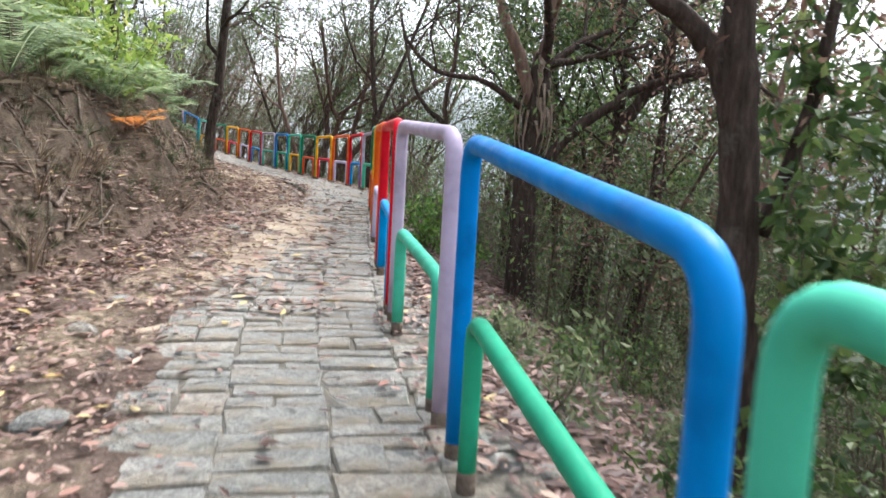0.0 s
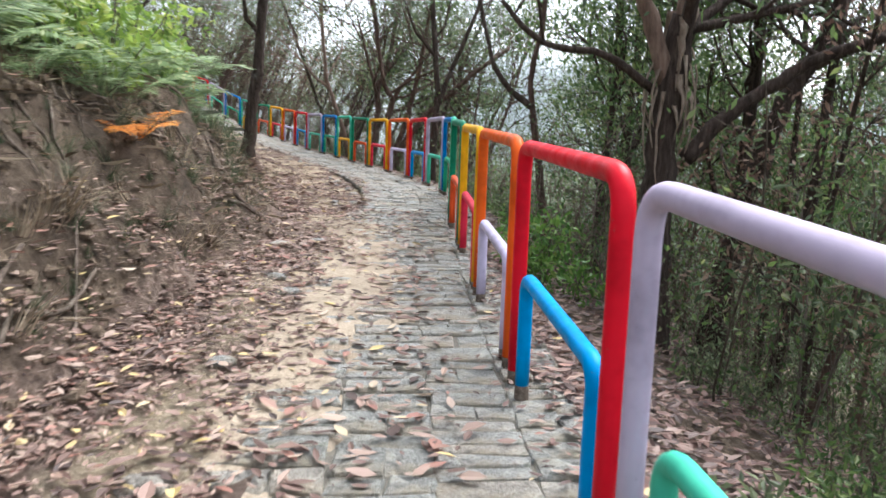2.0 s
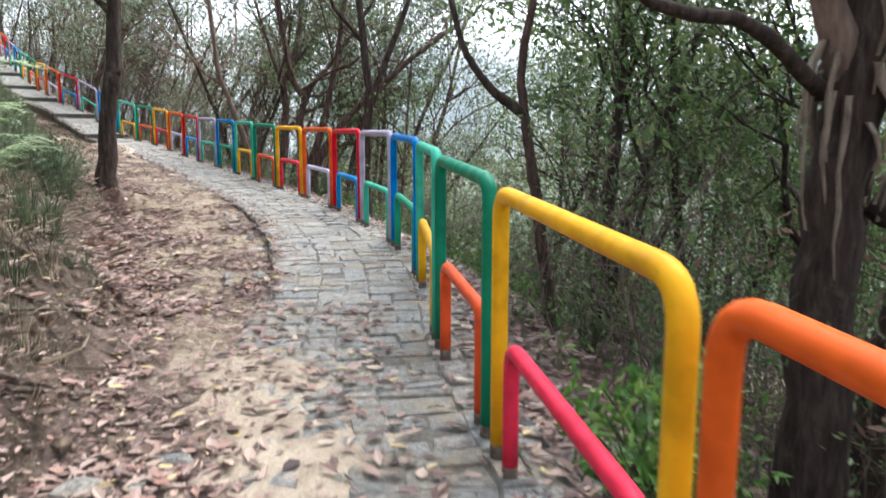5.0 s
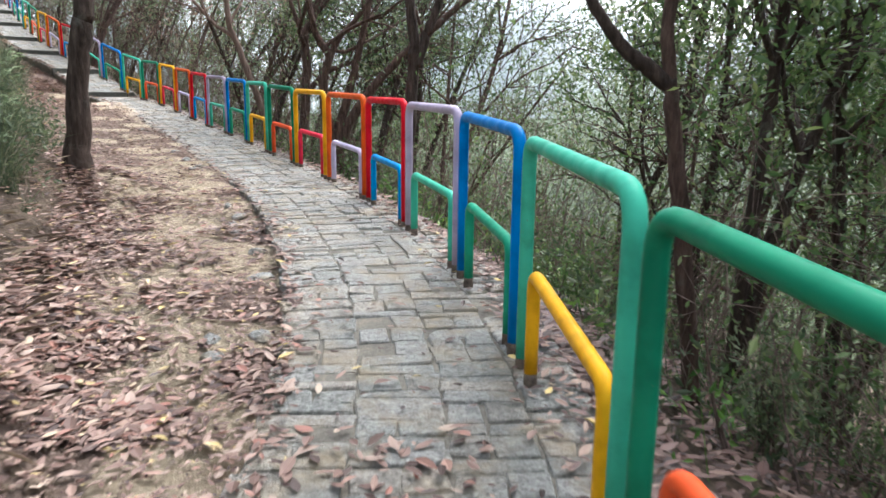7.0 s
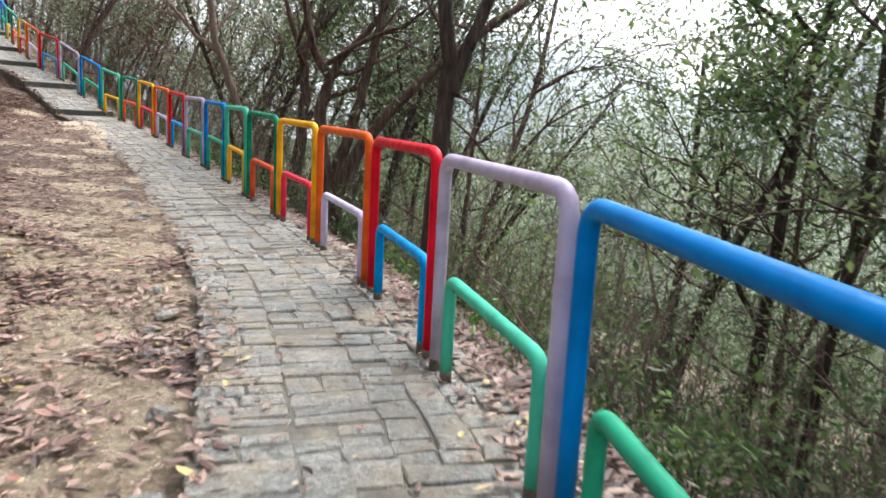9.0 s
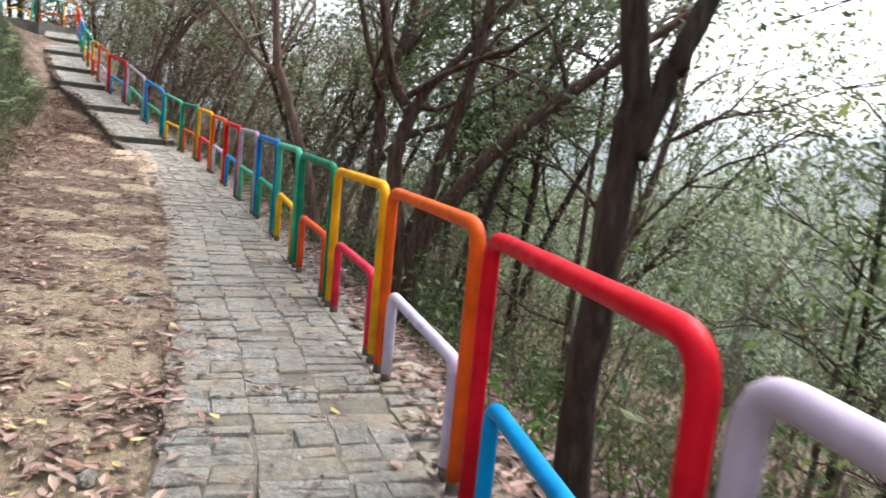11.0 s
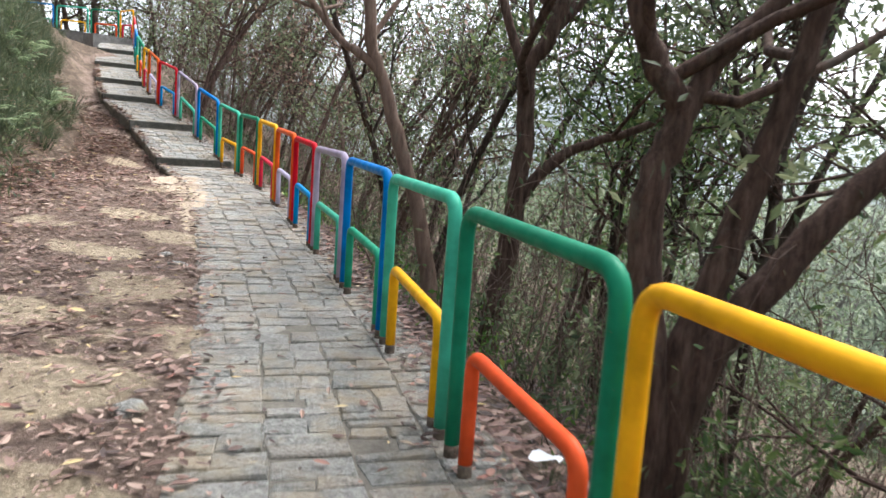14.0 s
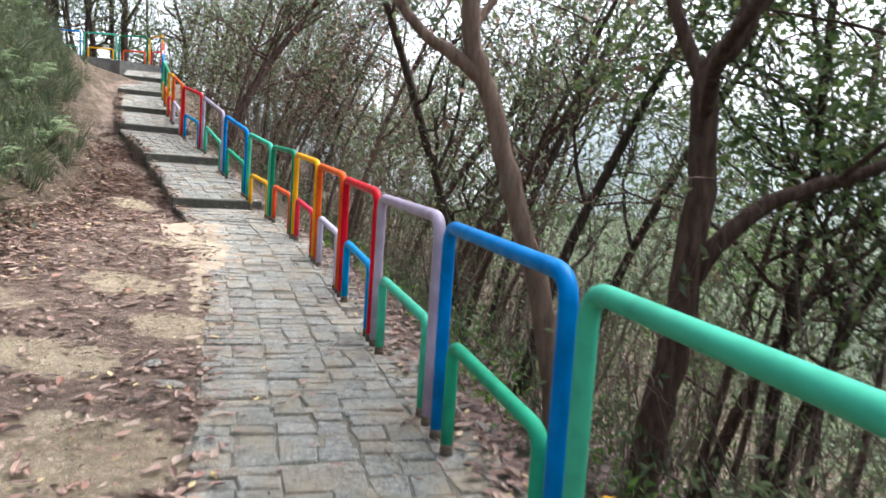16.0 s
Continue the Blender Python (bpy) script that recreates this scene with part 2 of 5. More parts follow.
LEAF_BRIGHT = leaf("bright_shrub_leaf", [(0.0, (0.05, 0.12, 0.025)), (0.5, (0.10, 0.21, 0.04)), (0.85, (0.17, 0.29, 0.06)), (1.0, (0.27, 0.33, 0.10))], 0.45)
# far leaves, paled in the base colour to stand for air haze
LEAF_HAZE = leaf("haze_tinted_far_leaf", [(0.0, (0.12, 0.165, 0.095)), (0.5, (0.19, 0.24, 0.145)), (1.0, (0.29, 0.34, 0.21))], 0.6, 0.5)
LEAF_YELLOW = leaf("yellow_green_leaf", [(0.0, (0.10, 0.17, 0.04)), (0.5, (0.20, 0.30, 0.06)), (0.85, (0.33, 0.42, 0.09)), (1.0, (0.45, 0.46, 0.14))], 0.5, 0.5)
FERN_GREEN = leaf("fern_green", [(0.0, (0.14, 0.20, 0.10)), (0.5, (0.23, 0.32, 0.16)), (0.85, (0.34, 0.43, 0.24)), (1.0, (0.46, 0.50, 0.29))], 0.55, 0.45)
GRASS_GREEN = leaf("grass_green", [(0.0, (0.032, 0.045, 0.022)), (0.5, (0.06, 0.082, 0.04)), (0.85, (0.10, 0.122, 0.062)), (1.0, (0.20, 0.18, 0.11))], 0.6)
DRY_BROWN = leaf("dry_brown_leaf", [(0.0, (0.055, 0.036, 0.03)), (0.25, (0.15, 0.092, 0.072)), (0.55, (0.30, 0.195, 0.155)), (0.78, (0.38, 0.285, 0.225)), (0.88, (0.30, 0.135, 0.10)), (0.95, (0.46, 0.365, 0.28)), (1.0, (0.56, 0.43, 0.16))], 0.6, 0.15)
DAMP_LITTER = leaf("damp_red_brown_leaf", [(0.0, (0.035, 0.022, 0.018)), (0.35, (0.085, 0.048, 0.038)), (0.65, (0.16, 0.088, 0.07)), (0.86, (0.20, 0.125, 0.098)), (1.0, (0.29, 0.20, 0.155))], 0.5, 0.1)
RUSSET = leaf("withered_russet_leaf", [(0.0, (0.10, 0.06, 0.045)), (0.5, (0.20, 0.12, 0.085)), (1.0, (0.32, 0.22, 0.16))], 0.7, 0.3)
ORANGE_DEAD = leaf("orange_dead_fern", [(0.0, (0.42, 0.13, 0.02)), (0.6, (0.60, 0.22, 0.03)), (1.0, (0.66, 0.32, 0.07))], 0.7)
STRAW = leaf("dry_straw", [(0.0, (0.09, 0.065, 0.045)), (0.5, (0.20, 0.15, 0.10)), (1.0, (0.36, 0.29, 0.20))], 0.8, 0.1)
ROOT = bark("dry_root", (0.06, 0.045, 0.035), (0.15, 0.115, 0.09), (0.30, 0.25, 0.20))
# hillside colour lightened and greyed to stand for air haze
HAZE = earth("haze_tinted_hillside", [(0.3, (0.50, 0.55, 0.55)), (0.6, (0.58, 0.63, 0.63)), (0.8, (0.66, 0.70, 0.70))], 0.02, 1.0, 0.2, 0.1)[0]
PLASTIC = material("white_plastic", 0.4, 0.4)[0]
PLASTIC.node_tree.nodes["Principled BSDF"].inputs["Base Color"].default_value = (0.72, 0.74, 0.75, 1)

# ---- mesh helpers ----


class Build:
    """Vertices and faces of one mesh."""

    def __init__(self):
        self.v, self.f = [], []

    def tube(self, pts, radii, sides=8, cap=True):
        pts = [Vector(p) for p in pts]
        start, ring = len(self.v), None
        up = Vector((0.31, 0.17, 0.93))
        for i, p in enumerate(pts):
            d = (pts[min(i + 1, len(pts) - 1)] - pts[max(i - 1, 0)]).normalized()
            if ring is None:
                a = d.orthogonal().normalized() if abs(d.dot(up)) > 0.98 else d.cross(up).normalized()
            else:
                a = (ring - d * ring.dot(d)).normalized()
            ring = a
            b = d.cross(a)
            for k in range(sides):
                w = 2 * math.pi * k / sides
                self.v.append(p + (a * math.cos(w) + b * math.sin(w)) * radii[i])
        for i in range(len(pts) - 1):
            for k in range(sides):
                o, q = start + i * sides, (k + 1) % sides
                self.f.append((o + k, o + q, o + sides + q, o + sides + k))
        if cap:
            e = start + (len(pts) - 1) * sides
            self.f.append(tuple(range(start + sides - 1, start - 1, -1)))
            self.f.append(tuple(range(e, e + sides)))

    def blade(self, p, along, across, length, width, fold=0.0):
        """A pointed leaf from p."""
        o, n = len(self.v), along.cross(across)
        mid = p + along * (length * 0.45)
        self.v += [p, mid + across * width * 0.5 + n * fold, p + along * length, mid - across * width * 0.5 + n * fold]
        self.f.append((o, o + 1, o + 2, o + 3))

    def mesh(self, name, mat, smooth=True):
        me = bpy.data.meshes.new(name)
        me.from_pydata([tuple(v) for v in self.v], [], self.f)
        me.materials.append(mat)
        if smooth:
            me.polygons.foreach_set("use_smooth", [True] * len(me.polygons))
        me.update()
        return me


def part(name, data, parent, label=""):
    ob = new(name, data)
    ob.parent = parent
    return tagged(ob, label)


def thing(name, m, label, category, group="", kind=""):
    ob = new(name)
    ob.matrix_basis = m
    return tagged(ob, label, category, group, kind)


def rand_dir(rng):
    z, a = rng.uniform(-1, 1), rng.uniform(0, 2 * math.pi)
    s = math.sqrt(1 - z * z)
    return Vector((s * math.cos(a), s * math.sin(a), z))


# ---- the line of the rail: plan, ground height and steps ----

LINE = [(1.06, -2.15, -0.18), (0.74, -0.66, 0.02), (0.43, 0.86, 0.228), (0.10, 2.45, 0.46), (-0.24, 4.00, 0.61), (-0.47, 5.55, 0.70), (-0.68, 7.10, 0.79),
        (-0.865, 8.68, 0.87), (-1.045, 10.08, 0.96), (-1.12, 11.65, 1.02), (-1.34, 13.10, 1.09), (-1.74, 14.65, 1.13), (-2.22, 16.16, 1.165), (-2.84, 17.67, 1.215),
        (-3.50, 19.04, 1.268), (-4.15, 20.24, 1.35), (-4.84, 21.70, 1.41), (-5.56, 23.03, 1.495), (-6.38, 24.50, 1.575), (-7.14, 25.80, 1.69), (-7.88, 27.00, 1.81),
        (-8.65, 28.15, 1.95), (-9.60, 29.40, 2.09), (-10.55, 30.50, 2.24), (-12.30, 32.25, 2.95), (-14.22, 34.05, 3.60), (-16.10, 36.40, 4.20), (-18.12, 39.15, 4.95),
        (-19.55, 41.25, 5.65), (-21.22, 43.70, 6.35), (-22.90, 46.1, 6.60), (-26.5, 51.0, 6.3), (-33.0, 60.0, 5.8)]
STEPS = [23, 24, 25, 26, 27, 28, 29]  # numbers of the points at which a riser stands


def spline(points, fine=24):
    p = np.array(points, float)
    out = []
    for i in range(len(p) - 1):
        a, b, c, d = p[max(i - 1, 0)], p[i], p[i + 1], p[min(i + 2, len(p) - 1)]
        for t in np.arange(fine) / fine:
            out.append(0.5 * (2 * b + (c - a) * t + (2 * a - 5 * b + 4 * c - d) * t**2 + (3 * b - a - 3 * c + d) * t**3))
    out.append(p[-1])
    return np.array(out)


CURVE = spline([q[:2] for q in LINE])
ARC = np.concatenate([[0], np.cumsum(np.hypot(*np.diff(CURVE, axis=0).T))])
KNOT = ARC[::24]
TANGENT = np.gradient(CURVE, axis=0)
TANGENT /= np.hypot(*TANGENT.T)[:, None]
S_END = ARC[-1]
S_STEP = [KNOT[i] for i in STEPS]
S_TOP = S_STEP[-1] + 1.6
zs, zk = [], []
for i, q in enumerate(LINE):
    if i in STEPS:
        zs += [KNOT[i] - 0.01, KNOT[i] + 0.01]
        zk += [q[2] - 0.055, q[2] + 0.055]
    else:
        zs.append(KNOT[i])
        zk.append(q[2])


def pave_z(s):
    """Height of the paving, with its risers."""
    return np.interp(s, zs, zk)


def line_z(s):
    """The same without the risers."""
    return np.interp(s, KNOT, [q[2] for q in LINE])


def world_xy(s, u):
    """Plan of a point s along the rail and u to its left."""
    x, y = np.interp(s, ARC, CURVE[:, 0]), np.interp(s, ARC, CURVE[:, 1])
    tx, ty = np.interp(s, ARC, TANGENT[:, 0]), np.interp(s, ARC, TANGENT[:, 1])
    k = np.hypot(tx, ty)
    return x - ty / k * u, y + tx / k * u


def rail_frame(x, y):
    """s and u of points in the plan; past the ends the line goes on straight."""
    x, y = np.atleast_1d(np.asarray(x, float)), np.atleast_1d(np.asarray(y, float))
    s, u = np.empty(x.shape), np.empty(x.shape)
    step = CURVE[::3]
    tang, arc = TANGENT[::3], ARC[::3]
    for a in range(0, len(x), 4000):
        dx = x[a:a + 4000, None] - step[None, :, 0]
        dy = y[a:a + 4000, None] - step[None, :, 1]
        i = np.argmin(dx * dx + dy * dy, axis=1)
        r = np.arange(len(i))
        tx, ty = tang[i, 0], tang[i, 1]
        s[a:a + 4000] = arc[i] + dx[r, i] * tx + dy[r, i] * ty
        u[a:a + 4000] = -dx[r, i] * ty + dy[r, i] * tx
    return s, u


PAVE_L, PAVE_R = 1.20, -0.26
S_OF = {y: float(np.interp(y, CURVE[:, 1], ARC)) for y in range(0, 46)}


def smooth(a, b, x):
    t = np.clip((x - a) / (b - a), 0, 1)
    return t * t * (3 - 2 * t)


def wave(x, y, k):
    """A gentle unevenness in the plan."""
    return (np.sin(1.7 * k * x + 0.9 * k * y + 1.3) + np.sin(-1.1 * k * x + 2.1 * k * y + 4.0) + np.sin(2.9 * k * x - 1.4 * k * y)) / 3


def by_y(pairs, s):
    return np.interp(s, [np.interp(a, CURVE[:, 1], ARC) for a, _ in pairs], [b for _, b in pairs])


def bank_toe(s):
    return by_y([(-1, 2.1), (3.6, 2.15), (5, 2.1), (7.5, 1.95), (9, 1.75), (10.5, 2.0), (13, 2.7), (15, 2.8), (19, 3.1), (22, 3.4), (25, 3.7), (28, 3.3), (30, 2.6), (32, 2.05), (36, 1.8), (40, 1.7), (41.5, 2.9), (43, 5.0), (46, 8.0)], s)


def ground_z(x, y):
    """Height of the ground sheet."""
    s, u = rail_frame(x, y)
    x, y = np.atleast_1d(x), np.atleast_1d(y)
    base = line_z(np.clip(s, 0, S_END))
    base = base + np.clip(s, -40, 0) * 0.07
    # beside the paving on the bank's side: flush with it, a hand lower along the bend and by the steps
    low = by_y([(9.5, 0.0), (11.5, -0.10), (16, -0.10), (19, -0.01), (28, -0.01), (30, -0.15), (34, -0.28), (46, -0.28)], s)
    left = low + 0.02 * wave(x, y, 3.0) + 0.012 * wave(x, y, 9.0)
    toe = bank_toe(s)
    d = np.maximum(u - toe - 0.12 * wave(x, y, 2.3), 0)
    steep = by_y([(3, 1.45), (8, 1.4), (10, 1.25), (13, 0.75), (17, 0.75), (20, 0.85), (28, 0.95), (32, 1.3), (45, 1.3)], s)
    first = by_y([(3, 1.35), (8, 1.2), (10, 1.1), (14, 0.5), (17, 0.8), (20, 2.8), (45, 3.2)], s)
    rise = np.minimum(d * steep, first) + np.minimum(np.maximum(d - first / steep, 0), 14) * 0.42 + np.minimum(np.maximum(d - 20, 0), 60) * 0.08
    rough = np.clip(d, 0, 1) * (0.10 * wave(x, y, 4.1) + 0.07 * wave(x + 0.3 * y, y, 8.7) + 0.06 * wave(x, y - 0.6 * x, 11.5))
    hump = 0.28 * np.exp(-((x + 5.55) ** 2 + (y - 16.6) ** 2) / 0.5)
    left = left + rise + rough + hump
    e = np.maximum(-u - 0.22, 0)
    fall = np.minimum(e, 9) * 0.56 + np.minimum(np.maximum(e - 9, 0), 30) * 0.32
    right = -0.05 - fall + np.clip(e, 0, 1) * (0.06 * wave(x, y, 3.1) + 0.03 * wave(x, y, 8.3))
    under = np.full(s.shape, -0.12)
    h = np.where(u > PAVE_L - 0.17, left, np.where(u < PAVE_R - 0.02, right, under))
    past = np.maximum(s - S_TOP - 1.0, 0)
    h = h - np.minimum(past, 25) * 0.45 * (1 - smooth(2.5, 5.0, u))
    far = smooth(90, 400, np.hypot(x + 5, y - 18))
    return (base + h) * (1 - far) - 16.0 * far, s, u


def floor_at(x, y):
    return float(ground_z([x], [y])[0][0])


# ---- the ground sheet ----

def stretch(a, b, step, reach):
    mid = list(np.arange(a, b, step))
    lo, hi, d = [a], [mid[-1]], step
    while hi[-1] < reach:
        d *= 1.22
        hi.append(hi[-1] + d)
        lo.append(lo[-1] - d)
    return np.array(lo[:0:-1] + mid + hi[1:])


gx, gy = stretch(-13.0, 4.6, 0.115, 1800), stretch(-1.5, 31.0, 0.115, 1800)
X, Y = np.meshgrid(gx, gy)
Z, GS, GU = ground_z(X.ravel(), Y.ravel())
nx, ny = len(gx), len(gy)
me = bpy.data.meshes.new("ground")
idx = np.arange(nx * ny).reshape(ny, nx)
quads = np.stack([idx[:-1, :-1], idx[:-1, 1:], idx[1:, 1:], idx[1:, :-1]], -1).reshape(-1, 4)
me.from_pydata(np.stack([X.ravel(), Y.ravel(), Z], 1).tolist(), [], quads.tolist())
me.materials.append(GROUND)
me.polygons.foreach_set("use_smooth", [True] * len(me.polygons))
zones = me.color_attributes.new("zones", "FLOAT_COLOR", "POINT")
toe = bank_toe(GS)
on_strip = smooth(PAVE_L - 0.3, PAVE_L + 0.05, GU) * (1 - smooth(toe - 0.55, toe + 0.05, GU))
tracked = np.where(Y.ravel() > 11, 0.22 * np.clip(wave(GS, GU * 1.3, 1.9) * 4 - 0.9, -1, 0.6), 0.0)
sandy = on_strip * (tracked + by_y([(3, 0.27), (10, 0.38), (17, 0.46), (20, 0.46), (24, 0.36), (26, 0.28), (29, 0.12), (45, 0.08)], GS) + 0.22 * np.exp(-((GU - 1.75) / 0.45) ** 2))
banked = smooth(toe - 0.15, toe + 0.15, GU)
grassy = by_y([(3, 0.2), (8, 0.2), (12, 0.38), (17, 0.46), (20, 0.62), (45, 0.60)], GS)
distant = smooth(25, 60, np.hypot(X.ravel() + 5, Y.ravel() - 18))
green = distant + banked * (grassy * smooth(0.15, by_y([(12, 1.6), (17, 0.9), (45, 0.8)], GS), GU - toe) + 0.14 * smooth(0.8, 2.0, GU - toe)) + 0.30 * smooth(3.0, 9.0, -GU)
soil = banked * by_y([(10, 0.55), (15, 0.75), (45, 0.85)], GS) + 0.30 * smooth(-0.8, -0.1, GU - toe) * by_y([(12, 0.0), (18, 0.8), (28, 1.0), (45, 1.4)], GS) + 0.66 * smooth(0.2, 0.9, -GU)
zones.data.foreach_set("color", np.stack([sandy, green, soil, np.ones_like(soil)], 1).ravel())
tagged(new("ground", me), "sandy forest ground with leaf mould, earth bank and wooded slope", "ground", kind="structure")

# ---- rail hoops ----

PERIOD = 1.5
TALL = ["seafoam", "blue", "lilac", "red", "orange", "yellow", "green"]
LOW = ["yellow", "mid_green", "seafoam", "sky_blue", "pale_lilac", "rose", "coral"]
WORDS = {"seafoam": "sea-green", "blue": "blue", "lilac": "pale lilac", "red": "red", "orange": "orange", "yellow": "yellow", "green": "dark green",
         "mid_green": "green", "sky_blue": "bright blue", "pale_lilac": "pale lilac", "rose": "rose-red", "coral": "orange-red"}


def hoop_mesh(name, a, b, high, radius, bend, mat, sides=16, near_lift=0.0):
    """A pipe bent to an upturned U from foot a to foot b."""
    a, b = Vector(a), Vector(b)
    ta, tb = a + Vector((0, 0, high + near_lift)), b + Vector((0, 0, high))
    along = (tb - ta).normalized()
    pts = [a + Vector((0, 0, 0.055)), a + Vector((0, 0, 0.4 * high))]
    for corner, d_in, d_out in ((ta, Vector((0, 0, 1)), along), (tb, along, Vector((0, 0, -1)))):
        p, q = corner - d_in * bend, corner + d_out * bend
        for k in range(7):
            t = k / 6
            pts.append(p * (1 - t) ** 2 + corner * 2 * t * (1 - t) + q * t**2)
        if corner is ta:
            pts.append((ta + tb) / 2)
    pts += [b + Vector((0, 0, 0.4 * high)), b + Vector((0, 0, 0.055))]
    B = Build()
    B.tube(pts, [radius] * len(pts), sides)
    return B.mesh(name, mat)


def foot_mesh(p, radius):
    B = Build()
    p = Vector(p)
    B.tube([p + Vector((0, 0, z)) for z in (-0.12, 0.0, 0.03, 0.056)], [radius * k for k in (1.05, 1.04, 1.015, 1.006)], 14)
    return B.mesh("pipe_foot", MUD_PAINT)


def rail_point(s, track):
    x, y = (np.interp(s, track[0], track[1]), np.interp(s, track[0], track[2]))
    return Vector((float(x), float(y), float(np.interp(s, track[0], track[3]))))


def rail_unit(k, s0, s1, track, rng):
    """One painted unit of the rail: a tall hoop and the low one inside it."""
    tall, low = TALL[k % 7], LOW[k % 7]
    da, db = SHIFT.get(k - 6, (0.0, 0.0)) if track is main_track else (0.0, 0.0)
    a, b = rail_point(s0 + 0.07 + da, track), rail_point(s1 - 0.075 + db, track)
    c, d = rail_point(s0 + 0.20 + da, track), rail_point(s1 - 0.26 + db, track)
    base = (a + b) / 2
    unit = thing("rail_hoop", Matrix.Translation(base), f"{WORDS[tall]} painted pipe rail with a low {WORDS[low]} hoop inside", "railing", "painted rail hoops along the path")
    tall_by_hoop = float(np.interp(k - 6, [2, 3, 6, 8, 12, 14], [1.080, 1.090, 1.094, 1.108, 1.108, 1.100]))
    lift = float(np.interp(k - 6, [2, 3, 6, 8], [0.0, 0.008, 0.010, 0.022]))
    h1, h2 = tall_by_hoop + rng.uniform(-0.004, 0.004), 0.535 + rng.uniform(-0.012, 0.012)
    t = part("tall_hoop", hoop_mesh("tall_hoop", a - base, b - base, h1, 0.0335, 0.115, PAINT[tall], near_lift=lift), unit, f"{WORDS[tall]} gloss-painted steel pipe")
    w = part("low_hoop", hoop_mesh("low_hoop", c - base, d - base, h2, 0.031, 0.085, PAINT[low]), unit, f"{WORDS[low]} gloss-painted steel pipe")
    for p, r, o in ((a, 0.0335, t), (b, 0.0335, t), (c, 0.031, w), (d, 0.031, w)):
        part("pipe_foot", foot_mesh(p - base, r), o, "mud-stained pipe foot")
    return unit


# where the ends of single hoops stand off the regular joints: near end, far end
SHIFT = {3: (0.11, 0.0), 4: (0.03, 0.0), 5: (0.03, 0.0), 7: (0.03, -0.10), 8: (-0.10, -0.05), 11: (0.0, -0.03), 13: (0.03, 0.01), 14: (-0.02, -0.035), 17: (0.03, 0.0)}
rng = random.Random(5)
main_track = (ARC, CURVE[:, 0], CURVE[:, 1], pave_z(ARC))
# hoops stand end to end, at first from point to point of the line, then evenly up the steps
joints = [float(q) + 0.075 for q in KNOT[0:19]]
while joints[-1] + PERIOD < S_STEP[-1] + 0.9:
    joints.append(joints[-1] + PERIOD)
for k, (s0, s1) in enumerate(zip(joints, joints[1:])):
    rail_unit(k + 6, s0, s1, main_track, rng)
k, s = k + 7, joints[-1]
# on the landing the rail turns off to the bank's side
bx, by = world_xy(s, 0)
turn = spline([(float(bx), float(by)), (-22.3, 44.35), (-23.5, 44.5), (-25.0, 44.4), (-26.6, 44.1), (-29.6, 43.3)])
t_arc = np.concatenate([[0], np.cumsum(np.hypot(*np.diff(turn, axis=0).T))])
turn_track = (t_arc, turn[:, 0], turn[:, 1], np.interp(t_arc, [0, 2, 9], [6.47, 6.62, 6.95]))
s = 0.0
while s + PERIOD < t_arc[-1]:
    rail_unit(k, s, s + PERIOD, turn_track, rng)
    k += 1
    s += PERIOD

# ---- paving: bed, setts, risers, landing ----


def pave_point(s, u, dz=0.0):
    x, y = world_xy(s, u)
    return (float(x), float(y), float(pave_z(s)) + dz)


pavement = tagged(new("pavement"), "narrow footpath of grey granite setts with sandy joints", "path", kind="structure")
B = Build()
rows = []
cuts = sorted(set([round(float(q), 4) for q in np.arange(0.05, S_TOP + 0.5, 0.25)] + [round(float(q) + e, 4) for q in S_STEP for e in (-0.011, 0.011)]))
for s in cuts:
    edge = 0.02 * math.sin(s * 5.1) + 0.012 * math.sin(s * 13.7)
    rows.append([pave_point(s, PAVE_L + edge, -0.62), pave_point(s, PAVE_L + edge, -0.015), pave_point(s, 0.5, -0.009), pave_point(s, PAVE_R + edge, -0.018), pave_point(s, PAVE_R + edge, -0.5)])
for r in rows:
    B.v += r
for i in range(len(rows) - 1):
    for j in range(4):
        o = i * 5 + j
        B.f.append((o, o + 5, o + 6, o + 1))
part("mortar_bed", B.mesh("mortar_bed", MORTAR, False), pavement)

for s in S_STEP:
    B = Build()
    o = [pave_point(s - 0.02, u, 0) for u in (PAVE_L + 0.03, -0.2)]
    z0, z1 = float(pave_z(s - 0.05)) - 0.1, float(pave_z(s + 0.05)) + 0.012
    n = [pave_point(s + 0.09, u, 0) for u in (PAVE_L + 0.03, -0.2)]
    c = [(*o[0][:2], z0), (*o[1][:2], z0), (*n[1][:2], z0), (*n[0][:2], z0)]
    bm = bmesh.new()
    lo = [bm.verts.new(q) for q in c]
    hi = [bm.verts.new((q[0], q[1], z1)) for q in c]
    for f in (lo[::-1], hi, *[(lo[i], lo[(i + 1) % 4], hi[(i + 1) % 4], hi[i]) for i in range(4)]):
        bm.faces.new(f)
    bmesh.ops.bevel(bm, geom=bm.edges[:], offset=0.012, segments=1, affect="EDGES")
    me = bpy.data.meshes.new("step_riser")
    bm.to_mesh(me)
    bm.free()
    me.materials.append(MOSSY_SHADED)
    part("step_riser", me, pavement, "weathered mossy concrete step edge, shade put into its colour")

# ---- trees ----


def bent(rng, a, b, n, wander):
    """A line from a to b that wanders."""
    a, b = Vector(a), Vector(b)
    off = [rand_dir(rng) * wander for _ in range(3)]
    out = []
    for i in range(n):
        t = i / (n - 1)
        w = math.sin(math.pi * t)
        out.append(a.lerp(b, t) + off[0] * w + off[1] * math.sin(2 * math.pi * t) * 0.6 + off[2] * math.sin(3 * math.pi * t) * 0.3)
    return out


